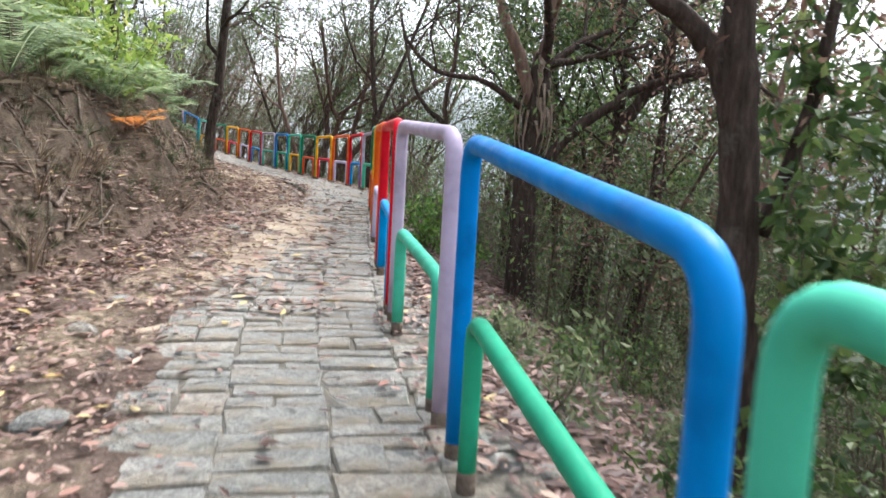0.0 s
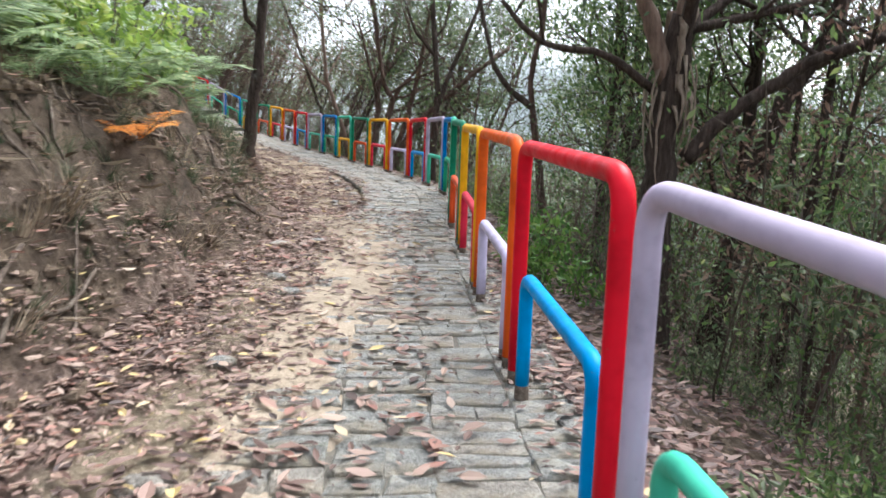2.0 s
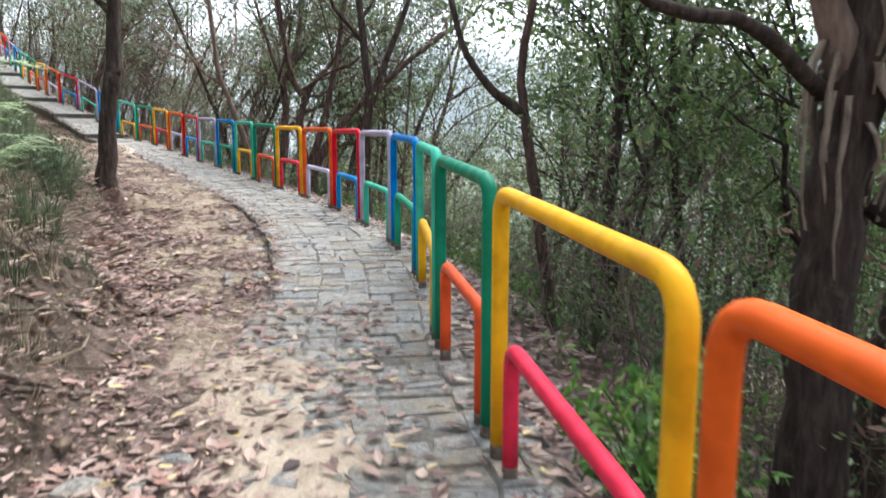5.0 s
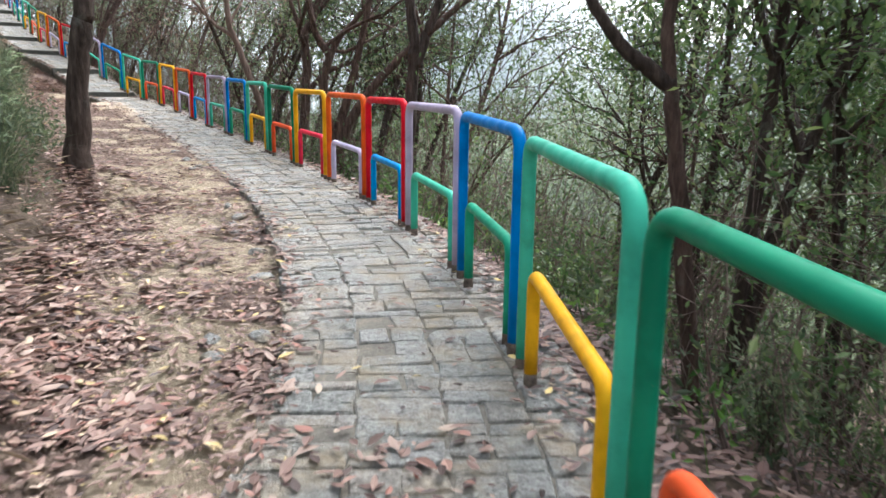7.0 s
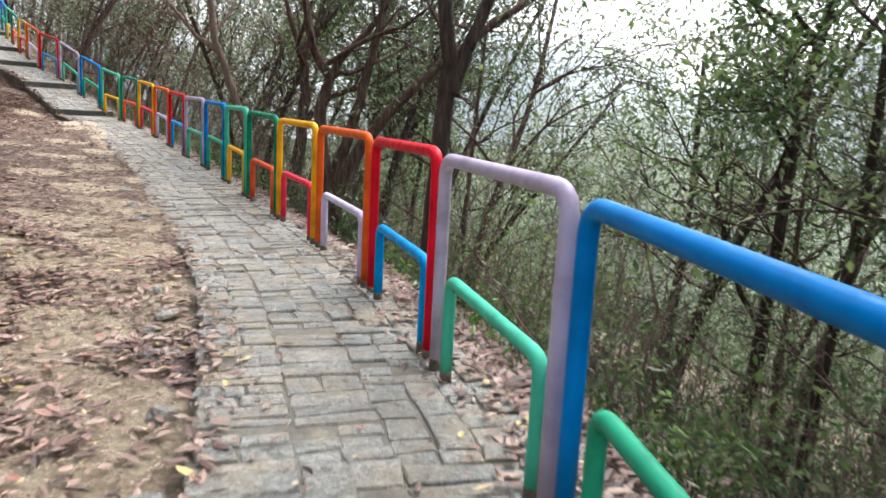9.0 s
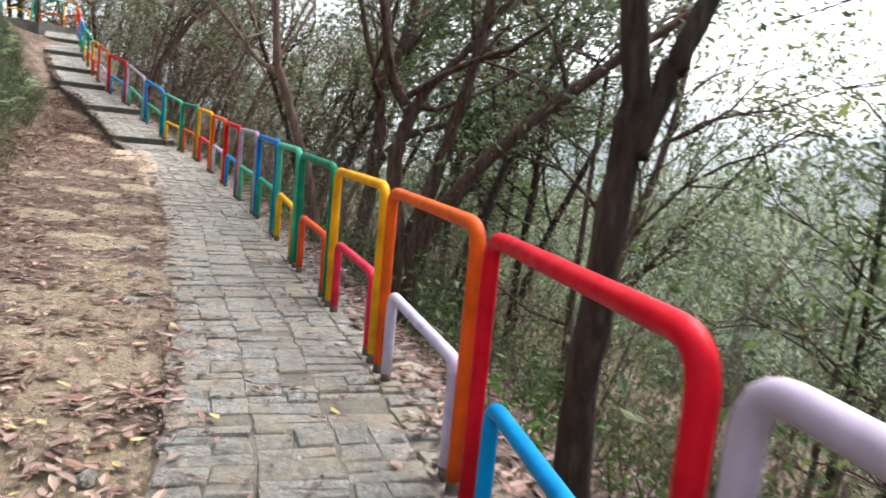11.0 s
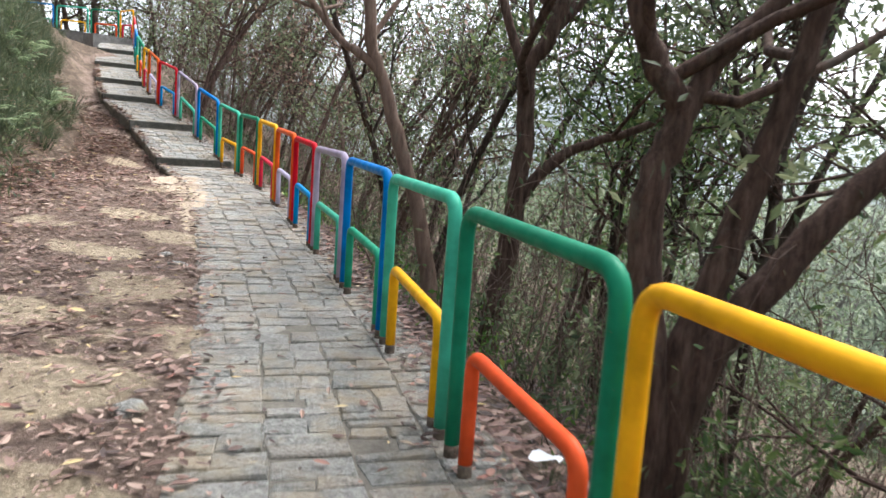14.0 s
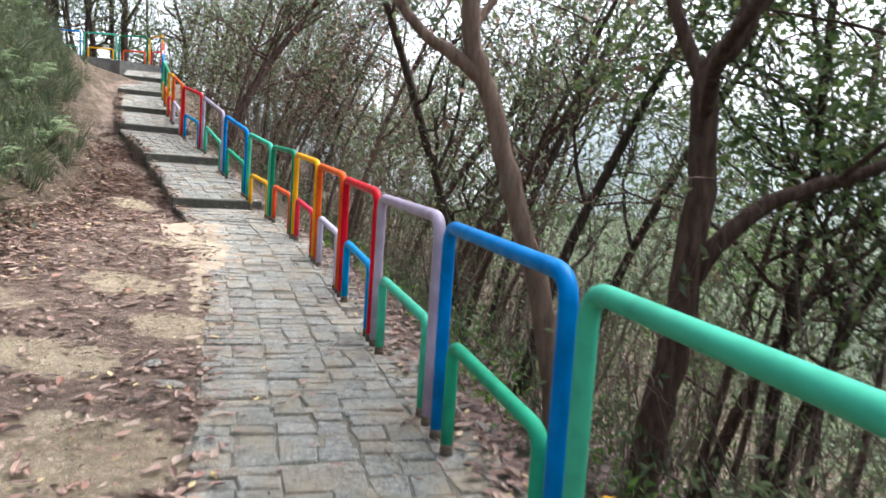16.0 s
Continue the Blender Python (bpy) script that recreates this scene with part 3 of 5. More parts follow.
def foliage(B, rng, centre, spread, count, size):
    """Leaves in a loose clump, hanging a little."""
    for _ in range(count):
        p = centre + Vector((rng.gauss(0, 1), rng.gauss(0, 1), rng.gauss(0, 0.7))) * spread
        d = rand_dir(rng)
        d.z -= 0.45
        d.normalize()
        a = d.cross(rand_dir(rng))
        if a.length < 0.05:
            continue
        k = size * rng.uniform(0.65, 1.3)
        B.blade(p, d, a.normalized(), k, k * rng.uniform(0.28, 0.42), k * 0.05)


def limb_out(wood, leaves, rng, start, d, length, radius, level, leaf_n, size, spread):
    """A limb with its side branches, twigs and leaves."""
    end = start + d * length + Vector((0, 0, length * 0.18))
    n = (6, 4, 3, 3)[level]
    line = bent(rng, start, end, n, length * 0.10)
    wood.tube(line, [radius * (1 - 0.72 * i / (n - 1)) for i in range(n)], (6, 4, 3, 3)[level], False)
    if level >= 2:
        for q in line[1:]:
            foliage(leaves, rng, q, spread, max(1, leaf_n // (n - 1)), size)
        return
    for _ in range((5, 4)[level]):
        i = rng.randint(max(1, n // 3), n - 1)
        side = (d + rand_dir(rng) * 0.85).normalized()
        limb_out(wood, leaves, rng, line[i], side, length * rng.uniform(0.38, 0.62), radius * 0.5, level + 1, leaf_n, size, spread)


def tree_parts(seed, stems, limbs, reach, leaf_n, size, spread, from_top=0.35, wood_sides=10):
    """Wood and crown of a tree whose stems are given as (points, radius at the foot, radius at the top)."""
    rng = random.Random(seed)
    wood, leaves = Build(), Build()
    for pts, r0, r1 in stems:
        fine = spline(pts, 5)
        line = [Vector(p) + rand_dir(rng) * r0 * 0.14 for p in fine]
        n = len(line)
        flare = [1.5, 1.28, 1.12, 1.04]
        radii = [(r0 + (r1 - r0) * i / (n - 1)) * (flare[i] if i < 4 and r0 > 0.07 and pts[0][2] < 0.5 else 1) * rng.uniform(0.94, 1.07) for i in range(n)]
        wood.tube(line, radii, wood_sides)
        for _ in range(limbs):
            i = min(n - 1, int(n * (from_top + (1 - from_top) * rng.random() ** 0.8)))
            d = rand_dir(rng)
            d.z = abs(d.z) * 0.7 + 0.12
            limb_out(wood, leaves, rng, line[i], d.normalized(), reach * rng.uniform(0.6, 1.15), max(0.014, radii[i] * 0.55), 0, leaf_n, size, spread)
    return wood, leaves



def in_the_way(verts):
    """How many of these points hang into the walkway or over the rail."""
    p = np.array([tuple(v) for v in verts])
    near = (p[:, 2] < 5.5) & (p[:, 0] > -22) & (p[:, 0] < 3)
    p = p[near][::3]
    if not len(p):
        return 0
    s, u = rail_frame(p[:, 0], p[:, 1])
    high = p[:, 2] - pave_z(np.clip(s, 0, S_END))
    return int(((u > -0.45) & (u < 2.6) & (s > 0.5) & (s < S_STEP[1]) & (high < 2.7)).sum())


def plant_tree(name, m, wood, leaves, bark_mat, leaf_mat, label, group=""):
    t = thing(name, m, label, "tree", group)
    part("trunk", wood.mesh("trunk", bark_mat), t)
    if leaves.f:
        part("crown", leaves.mesh("crown", leaf_mat, False), t)
    return t


def own_tree(seed, foot, stems, limbs, reach, leaf_n, bark_mat, leaf_mat, label, size=0.098, spread=0.21, from_top=0.45):
    """A tree at its own place; stems are given in the place's metres and end on the ground."""
    x, y, _ = foot
    z = floor_at(x, y)
    local = []
    for pts, r0, r1 in stems:
        q = [(a - x, b - y, c - z) for a, b, c in pts]
        if q[0][2] < 1.2 and math.hypot(q[0][0], q[0][1]) < 0.6:
            q[0] = (q[0][0], q[0][1], min(q[0][2], -0.15))
        local.append((q, r0, r1))
    best = None
    for q in range(14):
        w, l = tree_parts(seed + 1000 * q, local, limbs, reach, leaf_n, size, spread, from_top, 12)
        off = Vector((x, y, z))
        bad = in_the_way([v + off for v in l.v] + [v + off for v in w.v[len(stems) * 12 * 16:]])
        if best is None or bad < best[0]:
            best = (bad, w, l)
        if bad == 0:
            break
    _, w, l = best
    return plant_tree("tree", Matrix.Translation((x, y, z)), w, l, bark_mat, leaf_mat, label)


old_tree = own_tree(1, (1.05, 9.6, -0.2), [
    ([(1.05, 9.6, -0.3), (1.05, 9.6, 1.0), (1.07, 9.6, 1.95), (1.13, 9.62, 2.6), (1.18, 9.63, 3.15)], 0.185, 0.12),
    ([(1.29, 9.58, 1.75), (1.63, 9.55, 2.16), (2.12, 9.51, 2.52), (2.45, 9.48, 2.74), (3.2, 9.4, 3.0)], 0.085, 0.045),
    ([(0.95, 9.6, 2.4), (0.4, 9.3, 2.7), (-0.2, 9.0, 2.75), (-0.6, 8.9, 3.1)], 0.045, 0.02)],
    3, 1.8, 16, BARK_DARK, LEAF_DARK, "old dark tree trunk with torn peeling bark and low limb", from_top=0.6)
for seed, pts in ((2, [(1.08, 9.6, 2.45), (0.85, 9.58, 3.12), (0.59, 9.57, 3.7), (0.1, 9.6, 5.6), (-0.2, 9.7, 7.2)]), (3, [(1.16, 9.6, 2.45), (1.18, 9.61, 3.14), (1.28, 9.61, 3.75), (1.7, 9.9, 6.4)])):
    base = Vector((1.05, 9.6, floor_at(1.05, 9.6)))
    w, l = tree_parts(seed, [([tuple(Vector(p) - base) for p in pts], 0.095, 0.04)], 5, 2.2, 14, 0.10, 0.22, 0.4)
    part("limb", w.mesh("limb", BARK_TAN), old_tree, "smooth pale tan limb")
    part("crown", l.mesh("crown", LEAF_DARK, False), old_tree)
rng = random.Random(3)
for i in range(24):
    B = Build()
    a = rng.uniform(0, 2 * math.pi)
    r, z = 0.165, rng.uniform(2.4, 3.5)
    p = Vector((0.05 + r * math.cos(a), r * math.sin(a) * 0.9, z))
    out = Vector((math.cos(a), math.sin(a), 0))
    ln, wd = rng.uniform(0.3, 1.0), rng.uniform(0.02, 0.07)
    side = Vector((-math.sin(a), math.cos(a), 0))
    for t in range(6):
        q = p + Vector((0, 0, -ln * t / 5)) + out * (0.07 * math.sin(t * 0.6) + 0.02 * rng.random()) + side * rng.uniform(-0.015, 0.015)
        k = wd * (1 - 0.16 * t) * rng.uniform(0.6, 1.2)
        B.v += [q + side * k, q + out * 0.012, q - side * k, q - out * 0.008]
    for t in range(5):
        o = t * 4
        for e in range(4):
            B.f.append((o + e, o + (e + 1) % 4, o + 4 + (e + 1) % 4, o + 4 + e))
    part("bark_strip", B.mesh("bark_strip", BARK_PEEL), old_tree, "pale hanging strip of bark")

own_tree(11, (2.0, 10.55, -0.8), [
    ([(1.98, 10.55, -0.9), (2.09, 10.52, 0.5), (2.31, 10.5, 1.6), (2.54, 10.48, 2.4), (2.9, 10.45, 3.1), (3.6, 10.6, 5.4)], 0.16, 0.06)],
    6, 1.8, 10, BARK_DARK, LEAF_DARK, "leaning dark-barked tree on the slope", from_top=0.6)
own_tree(12, (2.85, 10.9, -1.1), [([(2.85, 10.9, -1.2), (3.05, 10.9, 0.6), (3.2, 10.9, 2.5), (3.3, 11.0, 5.5)], 0.085, 0.04)], 5, 1.5, 9, BARK_DARK, LEAF_DARK, "thin dark tree on the slope", from_top=0.6)
vine_tree = own_tree(13, (1.76, 4.0, -0.35), [
    ([(1.80, 4.0, -0.5), (1.69, 4.0, 0.63), (1.60, 4.0, 1.57), (1.56, 4.0, 2.19), (1.50, 4.0, 3.2), (1.6, 4.1, 5.5)], 0.125, 0.07),
    ([(1.56, 4.0, 1.80), (1.43, 4.0, 2.15), (1.24, 4.0, 2.35), (0.95, 4.0, 2.6), (0.5, 4.2, 3.6)], 0.075, 0.04),
    ([(1.85, 4.2, 1.2), (2.1, 4.25, 2.0), (2.3, 4.3, 3.4)], 0.05, 0.03)],
    3, 1.6, 12, BARK_DARK, LEAF_DARK, "dark forked tree overgrown with creeper", from_top=0.72)
B, stem = Build(), Build()
rng = random.Random(8)
for i in range(34):
    a = Vector((rng.uniform(0.0, 0.85), rng.uniform(-0.3, 0.5), rng.uniform(0.3, 3.2)))
    line = bent(rng, a, a + Vector((rng.uniform(-0.4, 0.6), rng.uniform(-0.3, 0.3), rng.uniform(-0.9, 0.6))), 6, 0.12)
    stem.tube(line, [0.006] * 6, 4, False)
    for q in line:
        for _ in range(7):
            d = rand_dir(rng)
            d.z -= 0.3
            d.normalize()
            B.blade(q + rand_dir(rng) * 0.07, d, d.cross(rand_dir(rng)).normalized(), rng.uniform(0.09, 0.15), rng.uniform(0.05, 0.08), 0.008)
creeper = part("creeper", stem.mesh("creeper", TWIG), vine_tree, "climbing creeper with broad leaves")
part("creeper_leaves", B.mesh("creeper_leaves", LEAF_MID, False), creeper)

own_tree(14, (-1.80, 16.34, 0.9), [
    ([(-1.72, 16.30, 0.7), (-1.79, 16.34, 1.5), (-1.755, 16.35, 2.2), (-1.725, 16.35, 2.75), (-1.73, 16.35, 3.0), (-1.9, 16.5, 4.6), (-2.0, 16.8, 6.8)], 0.08, 0.045),
    ([(-1.70, 16.36, 2.62), (-1.59, 16.37, 2.96), (-1.52, 16.38, 3.15), (-1.0, 16.6, 4.5), (-0.4, 16.8, 6.2)], 0.06, 0.03)],
    6, 2.3, 26, BARK_DARK, LEAF_DARK, "slim black-barked forked tree close behind the rail", from_top=0.62)
own_tree(15, (-3.22, 20.85, 0.7), [
    ([(-3.30, 20.8, 0.5), (-3.20, 20.82, 1.35), (-3.32, 20.8, 2.11), (-3.32, 20.81, 2.62), (-3.23, 20.82, 2.94), (-3.39, 20.79, 3.21), (-3.5, 20.78, 3.6), (-3.9, 21.0, 5.8)], 0.105, 0.045),
    ([(-3.25, 20.82, 2.86), (-3.04, 20.85, 3.29), (-2.79, 20.89, 3.55), (-2.0, 21.0, 4.6)], 0.065, 0.03),
    ([(-3.18, 20.84, 1.2), (-3.11, 20.86, 1.68), (-2.9, 20.9, 2.37), (-2.72, 20.91, 3.12), (-2.6, 20.92, 3.6), (-2.3, 21.2, 5.6)], 0.09, 0.045),
    ([(-3.16, 20.84, 1.1), (-3.05, 20.86, 1.54), (-2.73, 20.9, 2.12), (-2.47, 20.95, 2.48), (-2.19, 20.99, 2.80), (-1.2, 21.2, 3.7), (-0.3, 21.4, 4.4)], 0.105, 0.05)],
    4, 2.0, 17, BARK_BROWN, LEAF_DARK, "spreading brown tree with several leaning stems", from_top=0.6)
own_tree(16, (-5.0, 24.1, 1.1), [
    ([(-4.95, 24.1, 0.9), (-5.06, 24.08, 1.71), (-5.22, 24.04, 2.32), (-5.41, 24.0, 2.9), (-5.58, 23.96, 3.41), (-5.72, 23.93, 3.95), (-5.9, 24.0, 6.0)], 0.085, 0.05),
    ([(-5.60, 23.95, 3.45), (-5.83, 23.91, 3.63), (-5.98, 23.88, 3.72), (-6.6, 23.9, 4.4)], 0.05, 0.03)],
    5, 2.0, 19, BARK_TAN, LEAF_DARK, "slender tree with smooth tan bark", from_top=0.66)
own_tree(17, (-4.45, 24.45, 0.7), [
    ([(-4.47, 24.45, 0.4), (-4.38, 24.46, 1.1), (-4.27, 24.48, 1.86), (-4.2, 24.5, 2.87), (-4.21, 24.5, 3.63), (-3.95, 24.55, 4.15), (-3.6, 24.8, 6.2)], 0.125, 0.06),
    ([(-4.22, 24.5, 2.25), (-3.91, 24.56, 2.7), (-3.47, 24.66, 2.95), (-3.06, 24.75, 3.1), (-2.0, 25.0, 3.7)], 0.07, 0.03),
    ([(-4.21, 24.5, 3.5), (-4.5, 24.6, 4.2), (-4.9, 24.7, 5.6)], 0.06, 0.03)],
    6, 2.2, 27, BARK_BROWN, LEAF_DARK, "dark brown tree with a long sideways limb", from_top=0.55)
crooked = own_tree(18, (0.28, 12.8, 0.0), [
    ([(0.28, 12.79, -0.1), (0.10, 12.8, 1.3), (-0.02, 12.8, 2.05), (-0.08, 12.81, 2.42), (-0.10, 12.85, 2.9), (0.05, 13.0, 3.8), (0.0, 13.2, 5.0)], 0.062, 0.03)],
    6, 1.7, 24, BARK_BROWN, LEAF_DARK, "crooked slim brown tree behind the rail", from_top=0.7)
black_limb, _ = tree_parts(181, [([(-0.07, 12.81, 2.40), (-0.22, 12.8, 2.50), (-0.38, 12.8, 2.62), (-0.58, 12.8, 2.86), (-0.72, 12.85, 3.2), (-1.0, 13.1, 4.4)], 0.055, 0.025)], 0, 1.0, 0, 0.1, 0.2)
for v in black_limb.v:
    v -= crooked.matrix_basis.translation
part("limb", black_limb.mesh("limb", BARK_DARK), crooked, "sharply bent black limb")
for seed, x, y, lean in ((29, -3.2, 26.4, 0.2), (30, -1.9, 24.6, 0.2), (31, -2.3, 28.3, 0.3), (24, 1.15, 14.3, 0.2), (25, 2.6, 12.3, 0.3), (26, 2.3, 14.6, -0.2), (27, 1.9, 17.4, 0.3), (28, 3.7, 13.6, 0.3), (32, 2.3, 22.6, 0.2)):
    z = floor_at(x, y)
    own_tree(seed, (x, y, z), [([(x, y, z - 0.2), (x + lean * 0.3, y, z + 1.6), (x + lean, y + 0.1, z + 3.4), (x + lean * 1.2, y + 0.3, z + 6.2)], 0.07, 0.035)],
             10, 1.7, 22, BARK_DARK, LEAF_MID, "dark-barked leafy tree on the slope below the rail", size=0.11, spread=0.24, from_top=0.42)
own_tree(19, (-5.6, 16.6, 1.5), [
    ([(-5.6, 16.6, 1.3), (-5.49, 16.6, 2.31), (-5.39, 16.6, 3.02), (-5.34, 16.61, 3.4), (-5.1, 16.7, 6.5)], 0.135, 0.09)],
    5, 1.9, 14, BARK_DARK, LEAF_MID, "straight dark tree at the foot of the bank", from_top=0.7)

# the wood: a few kinds of slender tree, many times over
KINDS = []
for i, (high, lean, r, limbs, reach, leaf_n, bk, lf, words) in enumerate([
        (7.5, 1.2, 0.085, 10, 2.1, 13, BARK_DARK, LEAF_DARK, "slender dark-barked tree with a thin evergreen crown"),
        (6.5, -1.6, 0.075, 9, 2.0, 11, BARK_BROWN, LEAF_DARK, "leaning brown-barked tree with small leaves"),
        (8.5, 0.8, 0.11, 11, 2.3, 16, BARK_DARK, LEAF_MID, "tall dark tree with an open leafy crown"),
        (6.0, 2.2, 0.06, 10, 1.7, 14, BARK_BROWN, LEAF_MID, "crooked young tree leaning over the slope"),
        (7.0, -0.7, 0.07, 9, 1.9, 12, BARK_TAN, LEAF_DARK, "thin tan-barked tree with a sparse crown"),
        (5.5, 1.4, 0.05, 9, 1.5, 7, BARK_DARK, RUSSET, "half-withered tree with russet dry leaves"),
        (5.0, 2.0, 0.055, 8, 1.8, 3, BARK_BROWN, RUSSET, "bare leaning tree with a few withered leaves"),
        (7.2, 3.0, 0.10, 9, 2.2, 11, BARK_DARK, LEAF_DARK, "stout dark tree with bare spreading limbs"),
        (6.4, 3.9, 0.085, 9, 2.1, 10, BARK_BROWN, LEAF_SOFT, "leaning brown tree with bare spreading limbs")]):
    w, l = Build(), Build()
    k = random.Random(40 + i)
    stems = [([(0, 0, -0.25), (lean * 0.15 + k.uniform(-0.1, 0.1), k.uniform(-0.15, 0.15), high * 0.25), (lean * 0.5 + k.uniform(-0.25, 0.25), k.uniform(-0.3, 0.3), high * 0.6), (lean, k.uniform(-0.4, 0.4), high)], r, r * 0.4)]
    if i in (0, 3, 5, 8):
        way = 0.45 if i == 8 else -0.7
        stems.append(([(0.03, 0.05, 0.1), (lean * way * 0.43, 0.4, high * 0.35), (lean * way, 0.8, high * 0.8)], r * 0.75, r * 0.3))
    w, l = tree_parts(60 + i, stems, limbs, reach, leaf_n, 0.125, 0.23, 0.30, 8)
    KINDS.append((w.mesh("trunk", bk), l.mesh("crown", lf, False), words, np.array([tuple(v) for v in l.v[::4]] + [tuple(v) for v in w.v[::4]])))


def wood_tree(i, x, y, turn, size):
    w, l, words, cloud = KINDS[i]
    z = floor_at(x, y)
    for q in range(10):
        m = pose(x, y, z, 0, 0, turn + 36 * q) @ Matrix.Diagonal((size, size, size, 1))
        a = np.array(m)
        if in_the_way(cloud @ a[:3, :3].T + a[:3, 3]) == 0:
            break
    else:
        return None
    t = thing("tree", m, words, "tree", "trees of the wood")
    part("trunk", w, t)
    part("crown", l, t)
    return t


rng = random.Random(21)
taken = [(1.05, 9.6), (2.0, 10.5), (2.85, 10.9), (1.76, 4.0), (-1.8, 16.3), (-3.2, 20.85), (-5.0, 24.1), (-4.45, 24.45), (0.28, 12.8), (-5.6, 16.6)]


def free(x, y, gap):
    """Room for another tree: off the others, and off the gap in the wood that looks out over the valley."""
    if ((x - 0.5) / 1.3) ** 2 + ((y - 24.0) / 7.0) ** 2 < 1:
        return False
    if any((x - a) ** 2 + (y - b) ** 2 < gap * gap for a, b in taken):
        return False
    taken.append((x, y))
    return True


def scatter(count, s0, s1, u0, u1, gap, kinds, sizes, downhill=False):
    done = tries = 0
    while done < count and tries < count * 30:
        tries += 1
        s, u = rng.uniform(s0, s1), u0 + (u1 - u0) * rng.random()
        x, y = (float(q) for q in world_xy(min(s, S_END), u))
        if s < 0 or (-0.5 < u < 2.4 and s < S_TOP + 1.5) or not free(x, y, gap):
            continue
        way = math.degrees(math.atan2(float(np.interp(s, ARC, TANGENT[:, 1])), float(np.interp(s, ARC, TANGENT[:, 0])))) - 90
        wood_tree(rng.choice(kinds), x, y, way + rng.gauss(0, 32) if downhill else rng.uniform(0, 360), rng.uniform(*sizes))
        done += 1


scatter(6, 16.5, 24, -10, -4.5, 1.2, (2, 8, 7, 3), (0.7, 1.0), True)
scatter(14, 2, 14, -8.5, -3.0, 1.0, (0, 1, 4, 6, 5), (0.65, 1.0))
scatter(9, 12, 22, -8.5, -1.9, 1.1, (8, 7, 2, 8, 7, 3), (0.65, 1.0), True)
scatter(8, 22, 34, -6.0, -1.0, 1.0, (8, 7, 8, 7, 7, 8), (0.65, 0.95), True)
scatter(14, 2, 20, -17, -6.0, 1.4, (0, 1, 2, 3, 4), (0.85, 1.25))
scatter(5, 20, 44, -17, -6.0, 1.4, (0, 1, 2, 3, 4), (0.8, 1.15))
scatter(25, 27, 44, -5.0, -0.7, 0.7, (7, 8, 7, 8, 6, 6, 8), (0.65, 1.0), True)
scatter(20, 44, 62, -12, -1.2, 1.4, (7, 1, 8, 4, 6), (0.7, 1.1))
scatter(14, 6, 44, 5.5, 12, 1.6, (0, 2, 4), (0.7, 1.0))
scatter(20, 17, 48, 4.6, 9, 1.3, (0, 2, 2, 1), (0.6, 0.9))
scatter(9, 36, 49, 5, 9.5, 1.3, (0, 7, 2), (0.7, 1.0))
scatter(20, 56.5, 64, -5, 12, 0.9, (7, 0, 8, 2), (1.1, 1.6))
scatter(14, 38, 54, -5, -0.8, 0.7, (7, 8, 7, 8, 6), (0.6, 0.9), True)

# saplings: bunches of thin stems in the understorey
SAPLINGS = []
for i in range(6):
    k = random.Random(90 + i)
    l, g, stems = Build(), Build(), []
    for _ in range(5):
        w = Build()
        a = Vector((k.gauss(0, 0.4), k.gauss(0, 0.4), -0.1))
        high = k.uniform(1.5, 3.6)
        line = bent(k, a, a + Vector((k.gauss(0, 0.55), k.gauss(0, 0.55), high)), 8, 0.22)
        r = k.uniform(0.008, 0.017)
        w.tube(line, [r * (1 - 0.1 * q) for q in range(8)], 5, False)
        for q in line[1:]:
            for _ in range(3):
                d = rand_dir(k)
                d.z = abs(d.z) * 0.6
                e = q + d * k.uniform(0.25, 0.75)
                g.tube([q, (q + e) / 2 + rand_dir(k) * 0.05, e], [0.005, 0.004, 0.002], 3, False)
                foliage(l, k, e, 0.16, 8, 0.08)
                foliage(l, k, (q + e) / 2, 0.12, 4, 0.075)
        stems.append(w.mesh("stem", TWIG))
    SAPLINGS.append((stems, g.mesh("twig_spray", TWIG), l.mesh("foliage", (LEAF_DARK, LEAF_MID, LEAF_SOFT)[i % 3], False)))


def sapling(x, y, size):
    stems, g, l = rng.choice(SAPLINGS)
    t = thing("sapling_clump", pose(x, y, floor_at(x, y), 0, 0, rng.uniform(0, 360)) @ Matrix.Diagonal((size, size, size, 1)), "bunch of thin saplings with small green leaves", "sapling", "saplings on the slope")
    for w in stems:
        part("stem", w, t)
    tagged(part("twig_spray", g, t), kind="stuff")
    part("foliage", l, t)


for want, s0, s1, near, span in ((58, 2, 15, -2.6, 10), (10, 15, 36, -2.4, 9)):
    count = tries = 0
    while count < want and tries < 3000:
        tries += 1
        s, u = rng.uniform(s0, s1), near - span * rng.random() ** 1.15
        x, y = (float(q) for q in world_xy(s, u))
        if free(x, y, 0.45):
            sapling(x, y, rng.uniform(0.55, 1.0))
            count += 1

